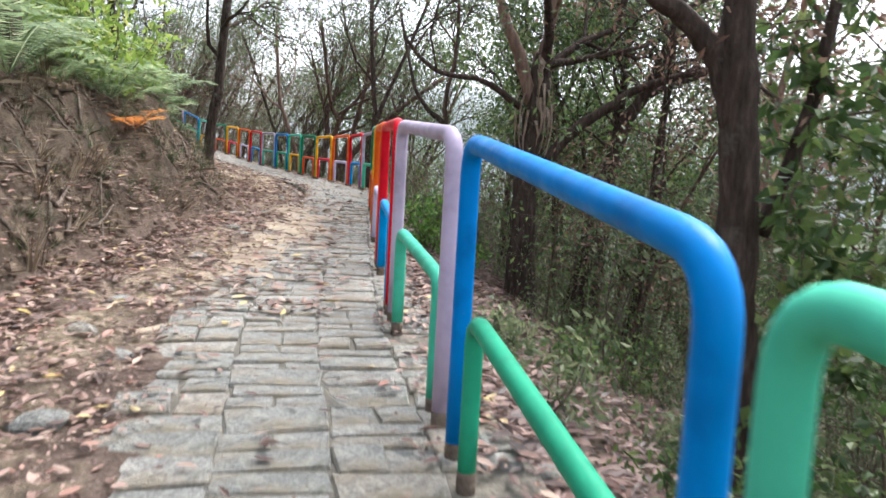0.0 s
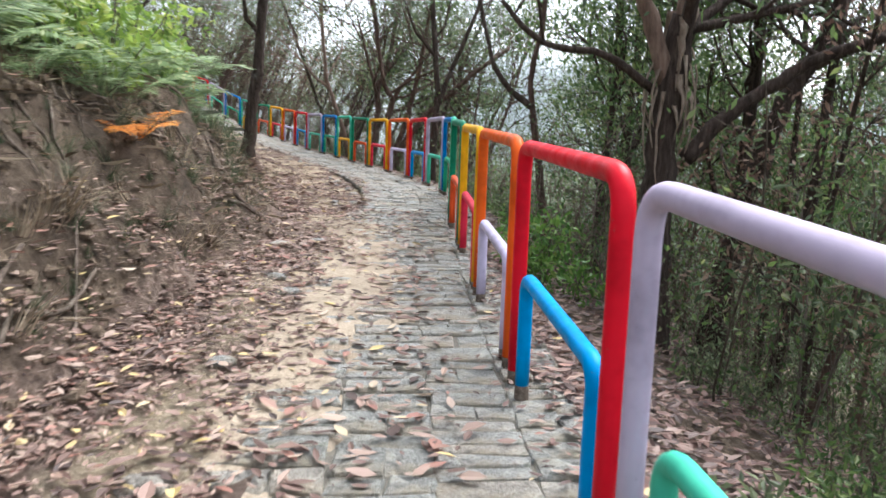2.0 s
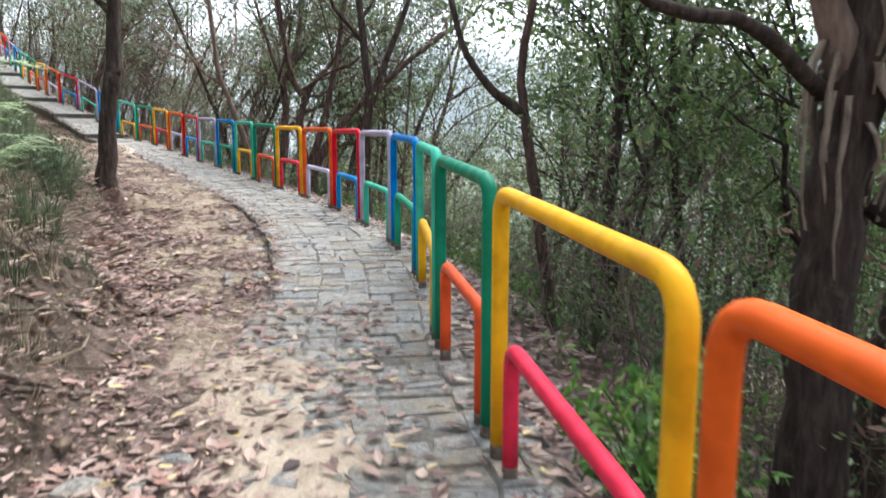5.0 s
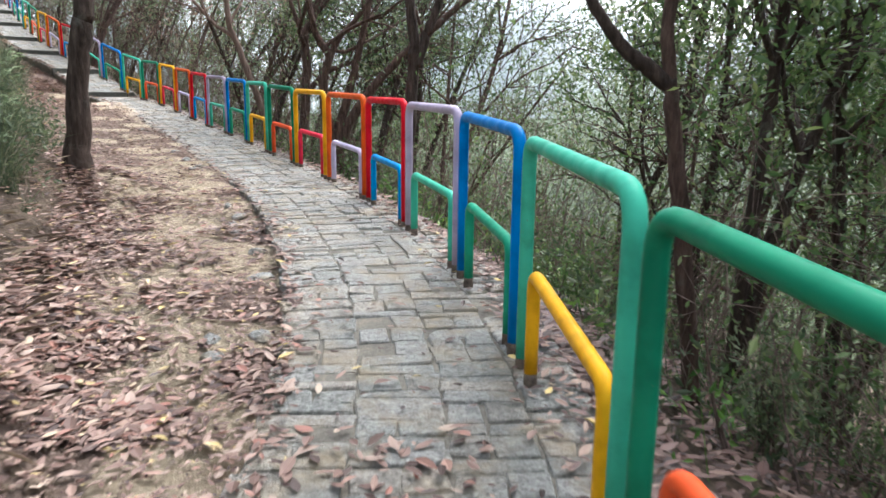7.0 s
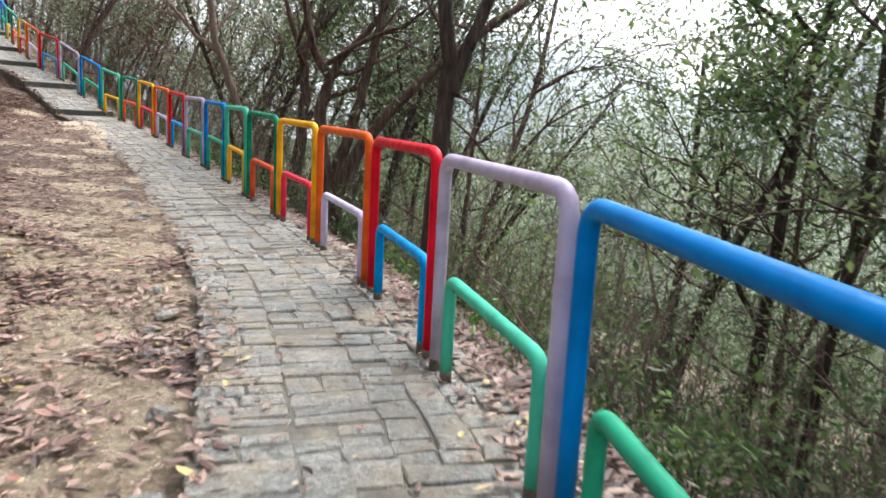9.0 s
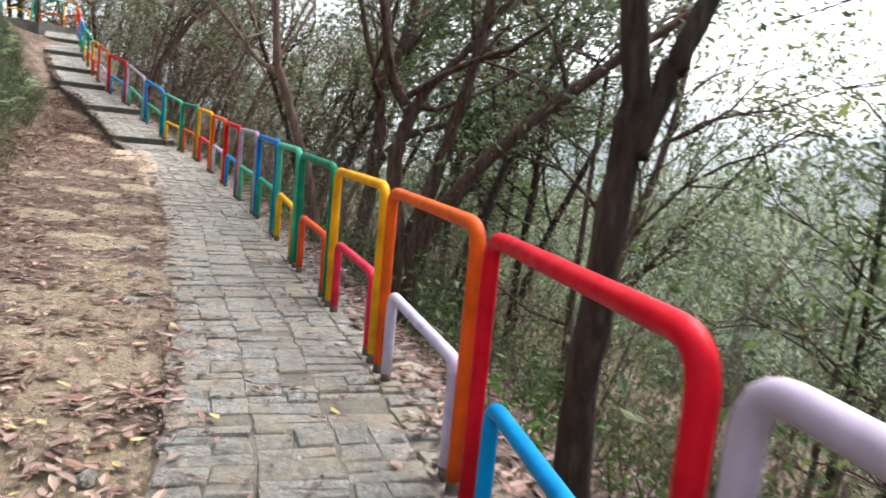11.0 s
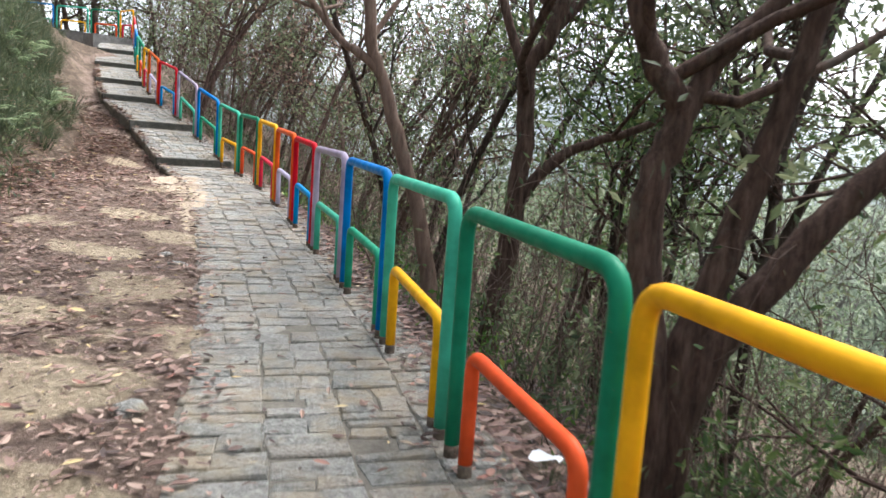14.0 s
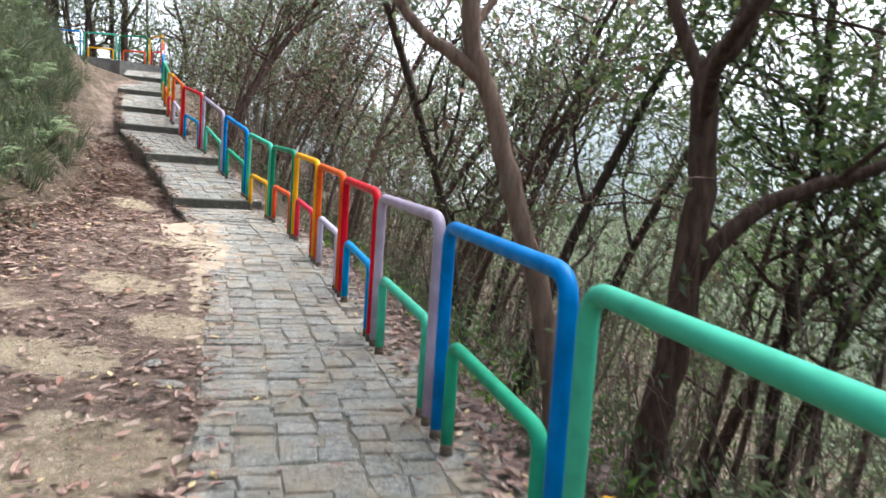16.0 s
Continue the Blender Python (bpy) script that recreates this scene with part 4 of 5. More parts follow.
# far wood down the slope and across the valley
def far_wood(name, seed, s0, s1, u0, u1, count, size, leaf_mat, label, tall=(4.5, 8.5), broad=1.0, bark_mat=BARK_DARK, low=0.35):
    """Many branching trees, too far off to tell apart."""
    k = random.Random(seed)
    w, l = Build(), Build()
    for _ in range(count):
        s, u = k.uniform(s0, s1), k.uniform(u0, u1)
        x, y = (float(q) for q in world_xy(s, u))
        z = floor_at(x, y)
        high = k.uniform(*tall)
        lean = Vector((k.gauss(0.12, 0.16) * high, k.gauss(0, 0.14) * high, high))
        line = bent(k, (x, y, z - 0.2), Vector((x, y, z)) + lean, 6, 0.06 * high)
        r = 0.008 * high + 0.02
        w.tube(line, [r * (1 - 0.16 * q) for q in range(6)], 5, False)
        for _ in range(6):
            t = k.uniform(low, 0.95)
            foot = line[min(5, int(t * 5))].lerp(line[min(5, int(t * 5) + 1)], t * 5 - int(t * 5))
            out = rand_dir(k)
            out.z = abs(out.z) * 0.6 + 0.15
            end = foot + out.normalized() * high * k.uniform(0.12, 0.3) * broad
            limb = bent(k, foot, end, 4, 0.03 * high)
            w.tube(limb, [r * 0.45, r * 0.35, r * 0.25, r * 0.12], 3, False)
            for q in limb[1:]:
                foliage(l, k, q, (0.05 * high + 0.12) * broad, 11, size)
        foliage(l, k, line[5], (0.06 * high + 0.1) * broad, 16, size)
    t = tagged(new(name), label, "woodland", kind="stuff")
    part("trunks", w.mesh("trunks", bark_mat), t)
    part("leaves", l.mesh("leaves", leaf_mat, False), t)


# belts 31, 34 and 35 carry air haze in their leaf or bark colour
far_wood("far_wood", 31, 0, 50, -28, -14, 80, 0.24, LEAF_HAZE, "dense far wood down the slope", (4.0, 7.5), 1.1, BARK_FAR_HAZE)
far_wood("far_wood", 32, 0, 40, 11, 24, 45, 0.24, LEAF_MID, "dense far wood above the bank")
far_wood("far_wood", 33, 57, 71, -12, 16, 58, 0.20, LEAF_SOFT, "dense far wood beyond the steps", (9, 16), 1.0)
far_wood("far_wood", 35, 14, 66, -30, -9, 190, 0.17, LEAF_HAZE, "low leafy wood on the slope", (1.6, 4.0), 1.5, TWIG, 0.15)
far_wood("far_wood", 34, 4, 70, -62, -30, 250, 0.50, LEAF_FAR_HAZE, "tall wood at the bottom of the slope, haze in its colour", (7, 14), 1.1, BARK_FAR_HAZE, 0.2)

# undergrowth on the slope below the rail
def undergrowth(seed, count, s0, s1, u0, u1, mat, label, high):
    k = random.Random(seed)
    spots = [(k.uniform(s0, s1), u0 + (u1 - u0) * k.random() ** 1.3) for _ in range(count)]
    xs, ys = world_xy(np.array([a for a, _ in spots]), np.array([c for _, c in spots]))
    B = Build()
    for x, y, z in zip(xs, ys, ground_z(xs, ys)[0]):
        top = Vector((float(x) + k.gauss(0, 0.1), float(y) + k.gauss(0, 0.1), float(z) + high * k.uniform(0.25, 1.0)))
        B.tube([(float(x), float(y), float(z) - 0.03), top], [0.004, 0.002], 3, False)
        for q in (0.55, 0.8, 1.0):
            foliage(B, k, Vector((float(x), float(y), float(z))).lerp(top, q), 0.10, 4, 0.085)
    tagged(new("undergrowth", B.mesh("undergrowth", mat, False)), label, "undergrowth", kind="stuff")


undergrowth(1, 1100, 14, 44, -0.8, -6.0, LEAF_DARK, "dark leafy undergrowth covering the slope", 0.7)
undergrowth(5, 900, 14, 44, -5.0, -12.0, LEAF_SOFT, "leafy green undergrowth lower on the slope", 0.9)
undergrowth(2, 330, 2, 14, -4.2, -9.5, LEAF_SOFT, "thin green undergrowth on the slope", 0.7)
undergrowth(3, 260, 13, 36, -0.7, -4.0, LEAF_BRIGHT, "bright green seedlings on the slope", 0.4)


# brushwood: thin crowded stems with bare twigs and few leaves
def brushwood(seed, count, s0, s1, u0, u1, high, leaf_n, mat, label):
    k = random.Random(seed)
    spots = [(k.uniform(s0, s1), u0 + (u1 - u0) * k.random() ** 1.2) for _ in range(count)]
    xs, ys = world_xy(np.array([a for a, _ in spots]), np.array([c for _, c in spots]))
    w, l = Build(), Build()
    for x, y, z in zip(xs, ys, ground_z(xs, ys)[0]):
        h = high * k.uniform(0.45, 1.1)
        foot = Vector((float(x), float(y), float(z) - 0.05))
        line = bent(k, foot, foot + Vector((k.gauss(0.15, 0.28) * h, k.gauss(0, 0.25) * h, h)), 5, 0.09 * h)
        r = k.uniform(0.005, 0.013)
        w.tube(line, [r * (1 - 0.17 * q) for q in range(5)], 4, False)
        for q in line[1:]:
            for _ in range(2):
                e = q + rand_dir(k) * k.uniform(0.2, 0.6) + Vector((0, 0, 0.15))
                w.tube([q, (q + e) / 2 + rand_dir(k) * 0.05, e], [0.004, 0.003, 0.002], 3, False)
                foliage(l, k, e, 0.09, leaf_n, 0.075)
    t = tagged(new("brushwood"), label, "brushwood", kind="stuff")
    part("stems", w.mesh("stems", BROWN_TWIG), t)
    part("leaves", l.mesh("leaves", mat, False), t)


brushwood(1, 420, 12, 34, -1.1, -9, 1.9, 3, LEAF_MID, "crowded thin stems with small green leaves")
brushwood(4, 200, 11.5, 21, -1.3, -7, 1.5, 4, LEAF_MID, "low tangled brushwood below the bend of the path")
brushwood(2, 330, 24, 44, -0.9, -7, 2.3, 1, LEAF_DARK, "bare brown brushwood below the steps")

brushwood(3, 330, 38, 56, -0.9, -8, 3.0, 1, LEAF_DARK, "bare brown brushwood beside the upper steps")

# hills across the valley, with air haze put into their pale base colour
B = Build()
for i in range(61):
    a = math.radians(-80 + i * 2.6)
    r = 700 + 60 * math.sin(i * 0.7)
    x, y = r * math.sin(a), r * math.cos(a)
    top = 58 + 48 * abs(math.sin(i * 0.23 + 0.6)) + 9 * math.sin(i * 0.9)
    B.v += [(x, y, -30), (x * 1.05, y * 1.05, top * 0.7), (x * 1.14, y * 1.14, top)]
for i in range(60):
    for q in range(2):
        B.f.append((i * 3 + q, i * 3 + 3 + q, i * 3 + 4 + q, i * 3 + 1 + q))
tagged(new("backdrop", B.mesh("backdrop", HAZE)), "far hills across the valley, haze put into their colour", "hills", kind="structure")

# ---- plants and litter by the path ----


def shrub(seed, x, y, high, wide, count, leaf_mat, label, size=0.09):
    k = random.Random(seed)
    l = Build()
    t = thing("shrub", Matrix.Translation((x, y, floor_at(x, y))), label, "shrub")
    for _ in range(count):
        w = Build()
        d = Vector((k.gauss(0, wide), k.gauss(0, wide), high * k.uniform(0.5, 1.0)))
        line = bent(k, (k.gauss(0, 0.04), k.gauss(0, 0.04), -0.08), d, 6, 0.07)
        w.tube(line, [0.009 * (1 - 0.13 * q) for q in range(6)], 4, False)
        for q in line[2:]:
            for _ in range(3):
                foliage(l, k, q + rand_dir(k) * 0.13, 0.055, 5, size)
        part("stem", w.mesh("stem", TWIG), t)
    part("foliage", l.mesh("foliage", leaf_mat, False), t)
    return t


shrub(1, -0.2, 8.6, 0.62, 0.16, 12, LEAF_BRIGHT, "bright green leafy shrub behind the rail")
shrub(2, 0.2, 9.3, 0.4, 0.14, 6, LEAF_BRIGHT, "bright green leafy shrub on the slope")
for i, (s, u, h) in enumerate([(5.2, -1.3, 0.45), (6.2, -1.9, 0.5), (7.6, -1.5, 0.4), (4.4, -0.9, 0.3), (8.6, -2.4, 0.6), (6.9, -0.75, 0.22), (23.0, -1.3, 0.9), (25.5, -1.5, 0.9), (21.6, -2.0, 1.0), (19.0, -1.8, 0.9), (16.5, -1.3, 0.7), (14.4, -1.6, 0.8)]):
    x, y = (float(q) for q in world_xy(s, u))
    shrub(20 + i, x, y, h, h * 0.35, 10, (LEAF_MID, LEAF_SOFT)[i % 2], "low leafy seedling among fallen leaves" if h < 0.55 else "leafy shrub on the slope below the rail", 0.07)


k = random.Random(91)
for i in range(17):
    s, u = k.uniform(3.2, 13), -k.uniform(0.7, 3.6)
    x, y = (float(q) for q in world_xy(s, u))
    shrub(60 + i, x, y, k.uniform(0.2, 0.5), 0.14, 5, LEAF_SOFT, "low olive-green seedling among fallen leaves", 0.07)
for i in range(14):
    s = k.uniform(S_OF[4], S_OF[13])
    x, y = (float(q) for q in world_xy(s, float(bank_toe(s)) + k.uniform(1.9, 3.6)))
    shrub(100 + i, x, y, k.uniform(0.9, 1.6), 0.3, 9, LEAF_YELLOW, "tall yellow-green bush on top of the bank", 0.11)
for i, (x, y, high) in enumerate([(-3.8, 8.0, 1.2), (-4.3, 8.6, 1.6), (-4.5, 7.6, 1.5), (-4.6, 10.4, 1.2), (-4.9, 11.1, 1.2), (-5.2, 11.8, 1.3), (-5.5, 12.6, 1.2)]):
    shrub(130 + i, x, y, high, 0.34, 11, LEAF_YELLOW, "tall yellow-green bush on top of the bank", 0.12)
own_tree(23, (-3.95, 6.5, 2.2), [([(-3.95, 6.5, 1.9), (-3.95, 6.5, 3.2), (-3.9, 6.6, 5.5)], 0.12, 0.08)], 4, 1.6, 16, BARK_DARK, LEAF_MID, "dark tree trunk on top of the bank", from_top=0.75)


def frond_fern(seed, mat):
    """A tuft of arching fronds, each with paired leaflets."""
    k = random.Random(seed)
    B = Build()
    for _ in range(11):
        a, ln = k.uniform(0, 2 * math.pi), k.uniform(0.45, 0.85)
        out, side = Vector((math.cos(a), math.sin(a), 0)), Vector((-math.sin(a), math.cos(a), 0))
        rise = k.uniform(0.45, 0.85)
        line = [out * (ln * t) + Vector((0, 0, ln * (rise * math.sin(t * 2.0) * 0.9))) for t in np.linspace(0, 1, 14)]
        B.tube(line, [0.004] * 14, 3, False)
        for i in range(3, 14):
            w = 0.17 * math.sin(math.pi * (i - 1.5) / 13.5) + 0.02
            for sgn in (1, -1):
                d = (side * sgn + out * 0.45 + Vector((0, 0, k.uniform(-0.25, 0.1)))).normalized()
                B.blade(line[i], d, d.cross(Vector((0, 0, 1))).normalized(), w, 0.034, 0.004)
                B.blade((line[i] + line[i - 1]) / 2, d, d.cross(Vector((0, 0, 1))).normalized(), w * 0.95, 0.03, 0.004)
    return B.mesh("fern", mat, False)


def grass_tuft(seed, mat, blades=46, high=0.42):
    k = random.Random(seed)
    B = Build()
    for _ in range(blades):
        a = k.uniform(0, 2 * math.pi)
        out = Vector((math.cos(a), math.sin(a), 0))
        p = out * k.uniform(0, 0.09)
        ln, droop = high * k.uniform(0.5, 1.25), k.uniform(0.2, 0.9)
        side = Vector((-math.sin(a), math.cos(a), 0)) * 0.0045
        o = len(B.v)
        for t in (0, 0.35, 0.7, 1.0):
            q = p + out * (ln * droop * t * t) + Vector((0, 0, ln * (t - 0.42 * droop * t * t)))
            B.v += [q + side * (1 - 0.9 * t), q - side * (1 - 0.9 * t)]
        for i in range(3):
            B.f.append((o + 2 * i, o + 2 * i + 1, o + 2 * i + 3, o + 2 * i + 2))
    return B.mesh("grass_tuft", mat, False)


class Cover:
    """Many small plants joined into one mesh."""

    def __init__(self):
        self.b = Build()

    def add(self, mesh, s, u, size, tilt=8):
        x, y = (float(q) for q in world_xy(s, u))
        m = pose(x, y, floor_at(x, y) - 0.02, rng.uniform(-tilt, tilt), rng.uniform(-tilt, tilt), rng.uniform(0, 360)) @ Matrix.Diagonal((size, size, size, 1))
        o = len(self.b.v)
        self.b.v += [m @ v.co for v in mesh.vertices]
        self.b.f += [tuple(o + i for i in f.vertices) for f in mesh.polygons]

    def done(self, name, mat, label):
        tagged(new(name, self.b.mesh(name, mat, False)), label, "grass", kind="stuff")


FERNS = [frond_fern(200 + i, FERN_GREEN) for i in range(3)]
TUFTS = [grass_tuft(210 + i, GRASS_GREEN) for i in range(3)]
DRY_TUFTS = [grass_tuft(220 + i, STRAW, 34, 0.30) for i in range(2)]


def put(name, mesh, s, u, size, label, category, group, sink=0.02, tilt=8):
    x, y = (float(q) for q in world_xy(s, u))
    ob = new(name, mesh)
    ob.matrix_basis = pose(x, y, floor_at(x, y) - sink, rng.uniform(-tilt, tilt), rng.uniform(-tilt, tilt), rng.uniform(0, 360)) @ Matrix.Diagonal((size, size, size, 1))
    return tagged(ob, label, category, group)


rng = random.Random(77)
for _ in range(62):
    s = rng.uniform(S_OF[2], S_OF[14])
    put("fern", rng.choice(FERNS), s, float(bank_toe(s)) + rng.uniform(0.85, 2.6), rng.uniform(0.6, 1.15), "light green fern on top of the earth bank", "fern", "ferns on the bank")
for _ in range(26):
    s = rng.uniform(S_OF[9], S_OF[12])
    put("fern", rng.choice(FERNS), s, float(bank_toe(s)) + rng.uniform(1.3, 2.6), rng.uniform(0.6, 1.05), "light green fern on top of the earth bank", "fern", "ferns on the bank")
for _ in range(64):
    s = rng.uniform(S_OF[16], S_OF[38])
    put("fern", rng.choice(FERNS), s, float(bank_toe(s)) + rng.uniform(0.5, 3.4), rng.uniform(0.4, 0.9), "light green fern on the grassy bank", "fern", "ferns on the bank")
cover = Cover()
for q in range(820):
    s = rng.uniform(S_OF[10], S_OF[40])
    u = float(bank_toe(s)) + 4.2 * rng.random() + 0.3
    if q < 170:
        put("grass_tuft", rng.choice(TUFTS), s, u, rng.uniform(0.7, 1.5), "tuft of long green grass on the bank", "grass", "grass tufts on the bank")
    else:
        cover.add(rng.choice(TUFTS), s, u, rng.uniform(0.6, 1.3), 14)
for _ in range(1250):
    s = rng.uniform(S_OF[15], S_OF[43])
    cover.add(rng.choice(TUFTS), s, float(bank_toe(s)) + 0.3 + 4.5 * rng.random() ** 1.1, rng.uniform(0.5, 1.7), 38)
for _ in range(150):
    s = rng.uniform(S_OF[4], S_OF[12])
    cover.add(rng.choice(TUFTS), s, float(bank_toe(s)) + rng.uniform(0.1, 0.9), rng.uniform(0.25, 0.55), 40)
for _ in range(80):
    cover.add(rng.choice(TUFTS), rng.uniform(12, 28), -rng.uniform(0.5, 3.0), rng.uniform(0.25, 0.6))
cover.done("grass_cover", GRASS_GREEN, "long green grass growing over the bank and slope")
cover = Cover()
for _ in range(95):
    s = rng.uniform(S_OF[2], S_OF[12])
    cover.add(rng.choice(DRY_TUFTS), s, float(bank_toe(s)) + rng.uniform(0.1, 1.1), rng.uniform(0.5, 1.2), 40)
cover.done("dry_grass", STRAW, "dry straw-coloured grass hanging on the earth bank")
dead = new("dead_fern", frond_fern(230, ORANGE_DEAD))
dead.matrix_basis = pose(-3.22, 7.45, floor_at(-3.22, 7.45), 10, -12, 40) @ Matrix.Diagonal((0.5, 0.5, 0.4, 1))
tagged(dead, "withered orange fern on the edge of the bank", "fern")

undergrowth(4, 1100, S_OF[15], S_OF[43], 3.2, 7.0, LEAF_DARK, "dark leafy undergrowth on the bank", 0.7)

# roots and dead branches on the earth bank
rng = random.Random(55)
for i in range(46):
    s = rng.uniform(S_OF[2], S_OF[11])
    t0 = float(bank_toe(s))
    du, ds = rng.uniform(0.15, 0.7), rng.uniform(-0.6, 0.6)
    line = []
    wob = [rng.uniform(-0.05, 0.05) for _ in range(8)]
    for q in range(8):
        a = q / 7
        x, y = (float(v) for v in world_xy(s + ds * a + wob[q], t0 + 0.95 - du * a))
        line.append((x, y, floor_at(x, y) + 0.012 + abs(wob[q]) * 0.5))
    B = Build()
    r = rng.uniform(0.006, 0.022)
    B.tube(line, [r * (1 - 0.09 * q) for q in range(8)], 6)
    tagged(new("root", B.mesh("root", ROOT)), "bare grey root on the earth bank", "root", "bare roots on the bank")

for i in range(22):
    s = rng.uniform(S_OF[3], S_OF[11])
    u0, ln, tilt = float(bank_toe(s)) + rng.uniform(0.05, 0.8), rng.uniform(0.3, 0.9), rng.uniform(-0.9, 0.9)
    line = []
    for q in range(6):
        x, y = (float(v) for v in world_xy(s + ln * (q / 5 - 0.5), u0 + tilt * 0.4 * (q / 5 - 0.5)))
        line.append((x, y, floor_at(x, y) + 0.03 + 0.02 * rng.random()))
    B = Build()
    r = rng.uniform(0.008, 0.020)
    B.tube(line, [r * (1 - 0.08 * q) for q in range(6)], 6)
    tagged(new("dead_stick", B.mesh("dead_stick", (ROOT, TWIG)[i % 2])), "dead stick lying on the earth bank", "stick", "dead sticks on the bank")

# clods of dry earth broken from the bank
B, k = Build(), random.Random(58)
for _ in range(1500):
    s = k.uniform(S_OF[1], S_OF[13])
    x, y = (float(q) for q in world_xy(s, float(bank_toe(s)) + k.uniform(-0.25, 1.0)))
    c, r, o = Vector((x, y, floor_at(x, y) + 0.004)), 0.012 + 0.045 * k.random() ** 2.5, len(B.v)
    spin = k.uniform(0, 2)
    for ring, z in ((1.0, -0.4), (0.9, 0.35), (0.45, 0.75)):
        B.v += [c + Vector((math.cos(spin + q * 1.2566), math.sin(spin + q * 1.2566), 0)) * r * ring * k.uniform(0.75, 1.3) + Vector((0, 0, r * z * k.uniform(0.7, 1.2))) for q in range(5)]
    for h in (0, 5):
        B.f += [(o + h + q, o + h + (q + 1) % 5, o + h + 5 + (q + 1) % 5, o + h + 5 + q) for q in range(5)]
    B.f.append(tuple(o + 10 + q for q in range(5)))
tagged(new("earth_clods", B.mesh("earth_clods", CLOD, False)), "crumbled clods of brown earth on the bank", "soil", kind="stuff")

# stones along the outer edge of the paving
rng = random.Random(66)
for i in range(44):
    s = rng.uniform(3, 28)
    bm = bmesh.new()
    bmesh.ops.create_icosphere(bm, subdivisions=2, radius=1.0)
    a, b, c = rng.uniform(0.05, 0.12), rng.uniform(0.04, 0.09), rng.uniform(0.025, 0.05)
    for v in bm.verts:
        n = noise.noise(v.co * 1.3 + Vector((i, 0, 0))) * 0.35
        v.co = Vector((v.co.x * a, v.co.y * b, v.co.z * c)) * (1 + n)
    me = bpy.data.meshes.new("edge_stone")
    bm.to_mesh(me)
    bm.free()
    me.materials.append(STONE)
    put("edge_stone", me, s, rng.choice((-rng.uniform(0.28, 0.5), rng.uniform(1.28, 1.6))), 1.0, "rough grey stone at the edge of the paving", "stone", "loose stones beside the path", -0.005)

# scrap of plastic at the foot of the rail
x, y = (float(q) for q in world_xy(float(np.interp(20.1, CURVE[:, 1], ARC)), -0.33))
B = Build()
k = random.Random(4)
for i in range(5):
    for j in range(4):
        B.v.append((x + i * 0.035 + k.uniform(-0.01, 0.01), y + j * 0.03 + k.uniform(-0.01, 0.01), float(pave_z(float(np.interp(20.1, CURVE[:, 1], ARC)))) + 0.012 + k.uniform(0, 0.03)))
for i in range(4):
    for j in range(3):
        B.f.append((i * 4 + j, i * 4 + 4 + j, i * 4 + 5 + j, i * 4 + 1 + j))
tagged(new("plastic_scrap", B.mesh("plastic_scrap", PLASTIC)), "crumpled scrap of white plastic film by the rail", "litter")


# fallen leaves
def litter(name, seed, count, pick, mat, label, sizes, slim=1.0):
    k = random.Random(seed)
    spots = [pick(k) for _ in range(count)]
    xs, ys = world_xy(np.array([a for a, _ in spots]), np.array([b for _, b in spots]))
    gz = ground_z(xs, ys)[0]
    B = Build()
    for (s, u), x, y, z in zip(spots, xs, ys, gz):
        on = PAVE_R < u < PAVE_L + 0.02
        h = float(pave_z(s)) + 0.012 if on else float(z) + 0.018 + (0.025 if u > float(bank_toe(s)) else 0.0)
        if 1.15 < u < 1.6:
            h = max(h, float(pave_z(s)) + 0.010) if 2 < y < 10.5 else h
        a = k.uniform(0, 2 * math.pi)
        d = Vector((math.cos(a), math.sin(a), k.uniform(-0.12, 0.22))).normalized()
        c = Vector((-math.sin(a), math.cos(a), k.uniform(-0.25, 0.25))).normalized()
        ln = k.uniform(*sizes)
        wd, curl = slim * ln * k.uniform(0.26, 0.5), ln * k.uniform(-0.10, 0.16)
        p, o, n = Vector((x, y, h + k.uniform(0, 0.014))), len(B.v), d.cross(c)
        B.v += [p, p + d * ln * 0.35 + c * wd * 0.5 + n * curl, p + d * ln * 0.7 + c * wd * 0.4 + n * curl, p + d * ln + n * curl * 0.6,
                p + d * ln * 0.7 - c * wd * 0.4 + n * curl, p + d * ln * 0.35 - c * wd * 0.5 + n * curl]
        B.f += [(o, o + 1, o + 2, o + 3), (o, o + 3, o + 4, o + 5)]
    tagged(new(name, B.mesh(name, mat, False)), label, "leaves", kind="stuff")


def strip_leaf(k):
    s = k.uniform(2.0, S_STEP[3])
    if s > S_OF[9] and k.random() < 0.6:
        return strip_leaf(k)
    t = float(bank_toe(s))
    u = PAVE_L + (t + 0.5 - PAVE_L) * k.random()
    if k.random() < 0.45:
        u = t - abs(k.gauss(0, 0.35))
    return s, max(u, 1.1)


def slope_leaf(k):
    return 2.0 + 32 * k.random() ** 1.25, -0.25 - 4.2 * k.random() ** 1.4


def path_leaf(k):
    s = k.uniform(2.0, S_STEP[2])
    u = k.choice((k.uniform(PAVE_R, PAVE_L), PAVE_R + abs(k.gauss(0, 0.16)), PAVE_R + abs(k.gauss(0, 0.2)), PAVE_L - abs(k.gauss(0, 0.15))))
    return s, u


def drift_leaf(k):
    return k.uniform(S_OF[4], S_OF[11]), k.uniform(0.3, 1.35)


def bank_leaf(k):
    s = k.uniform(2.0, S_OF[36])
    return s, float(bank_toe(s)) + 1.4 * k.random()


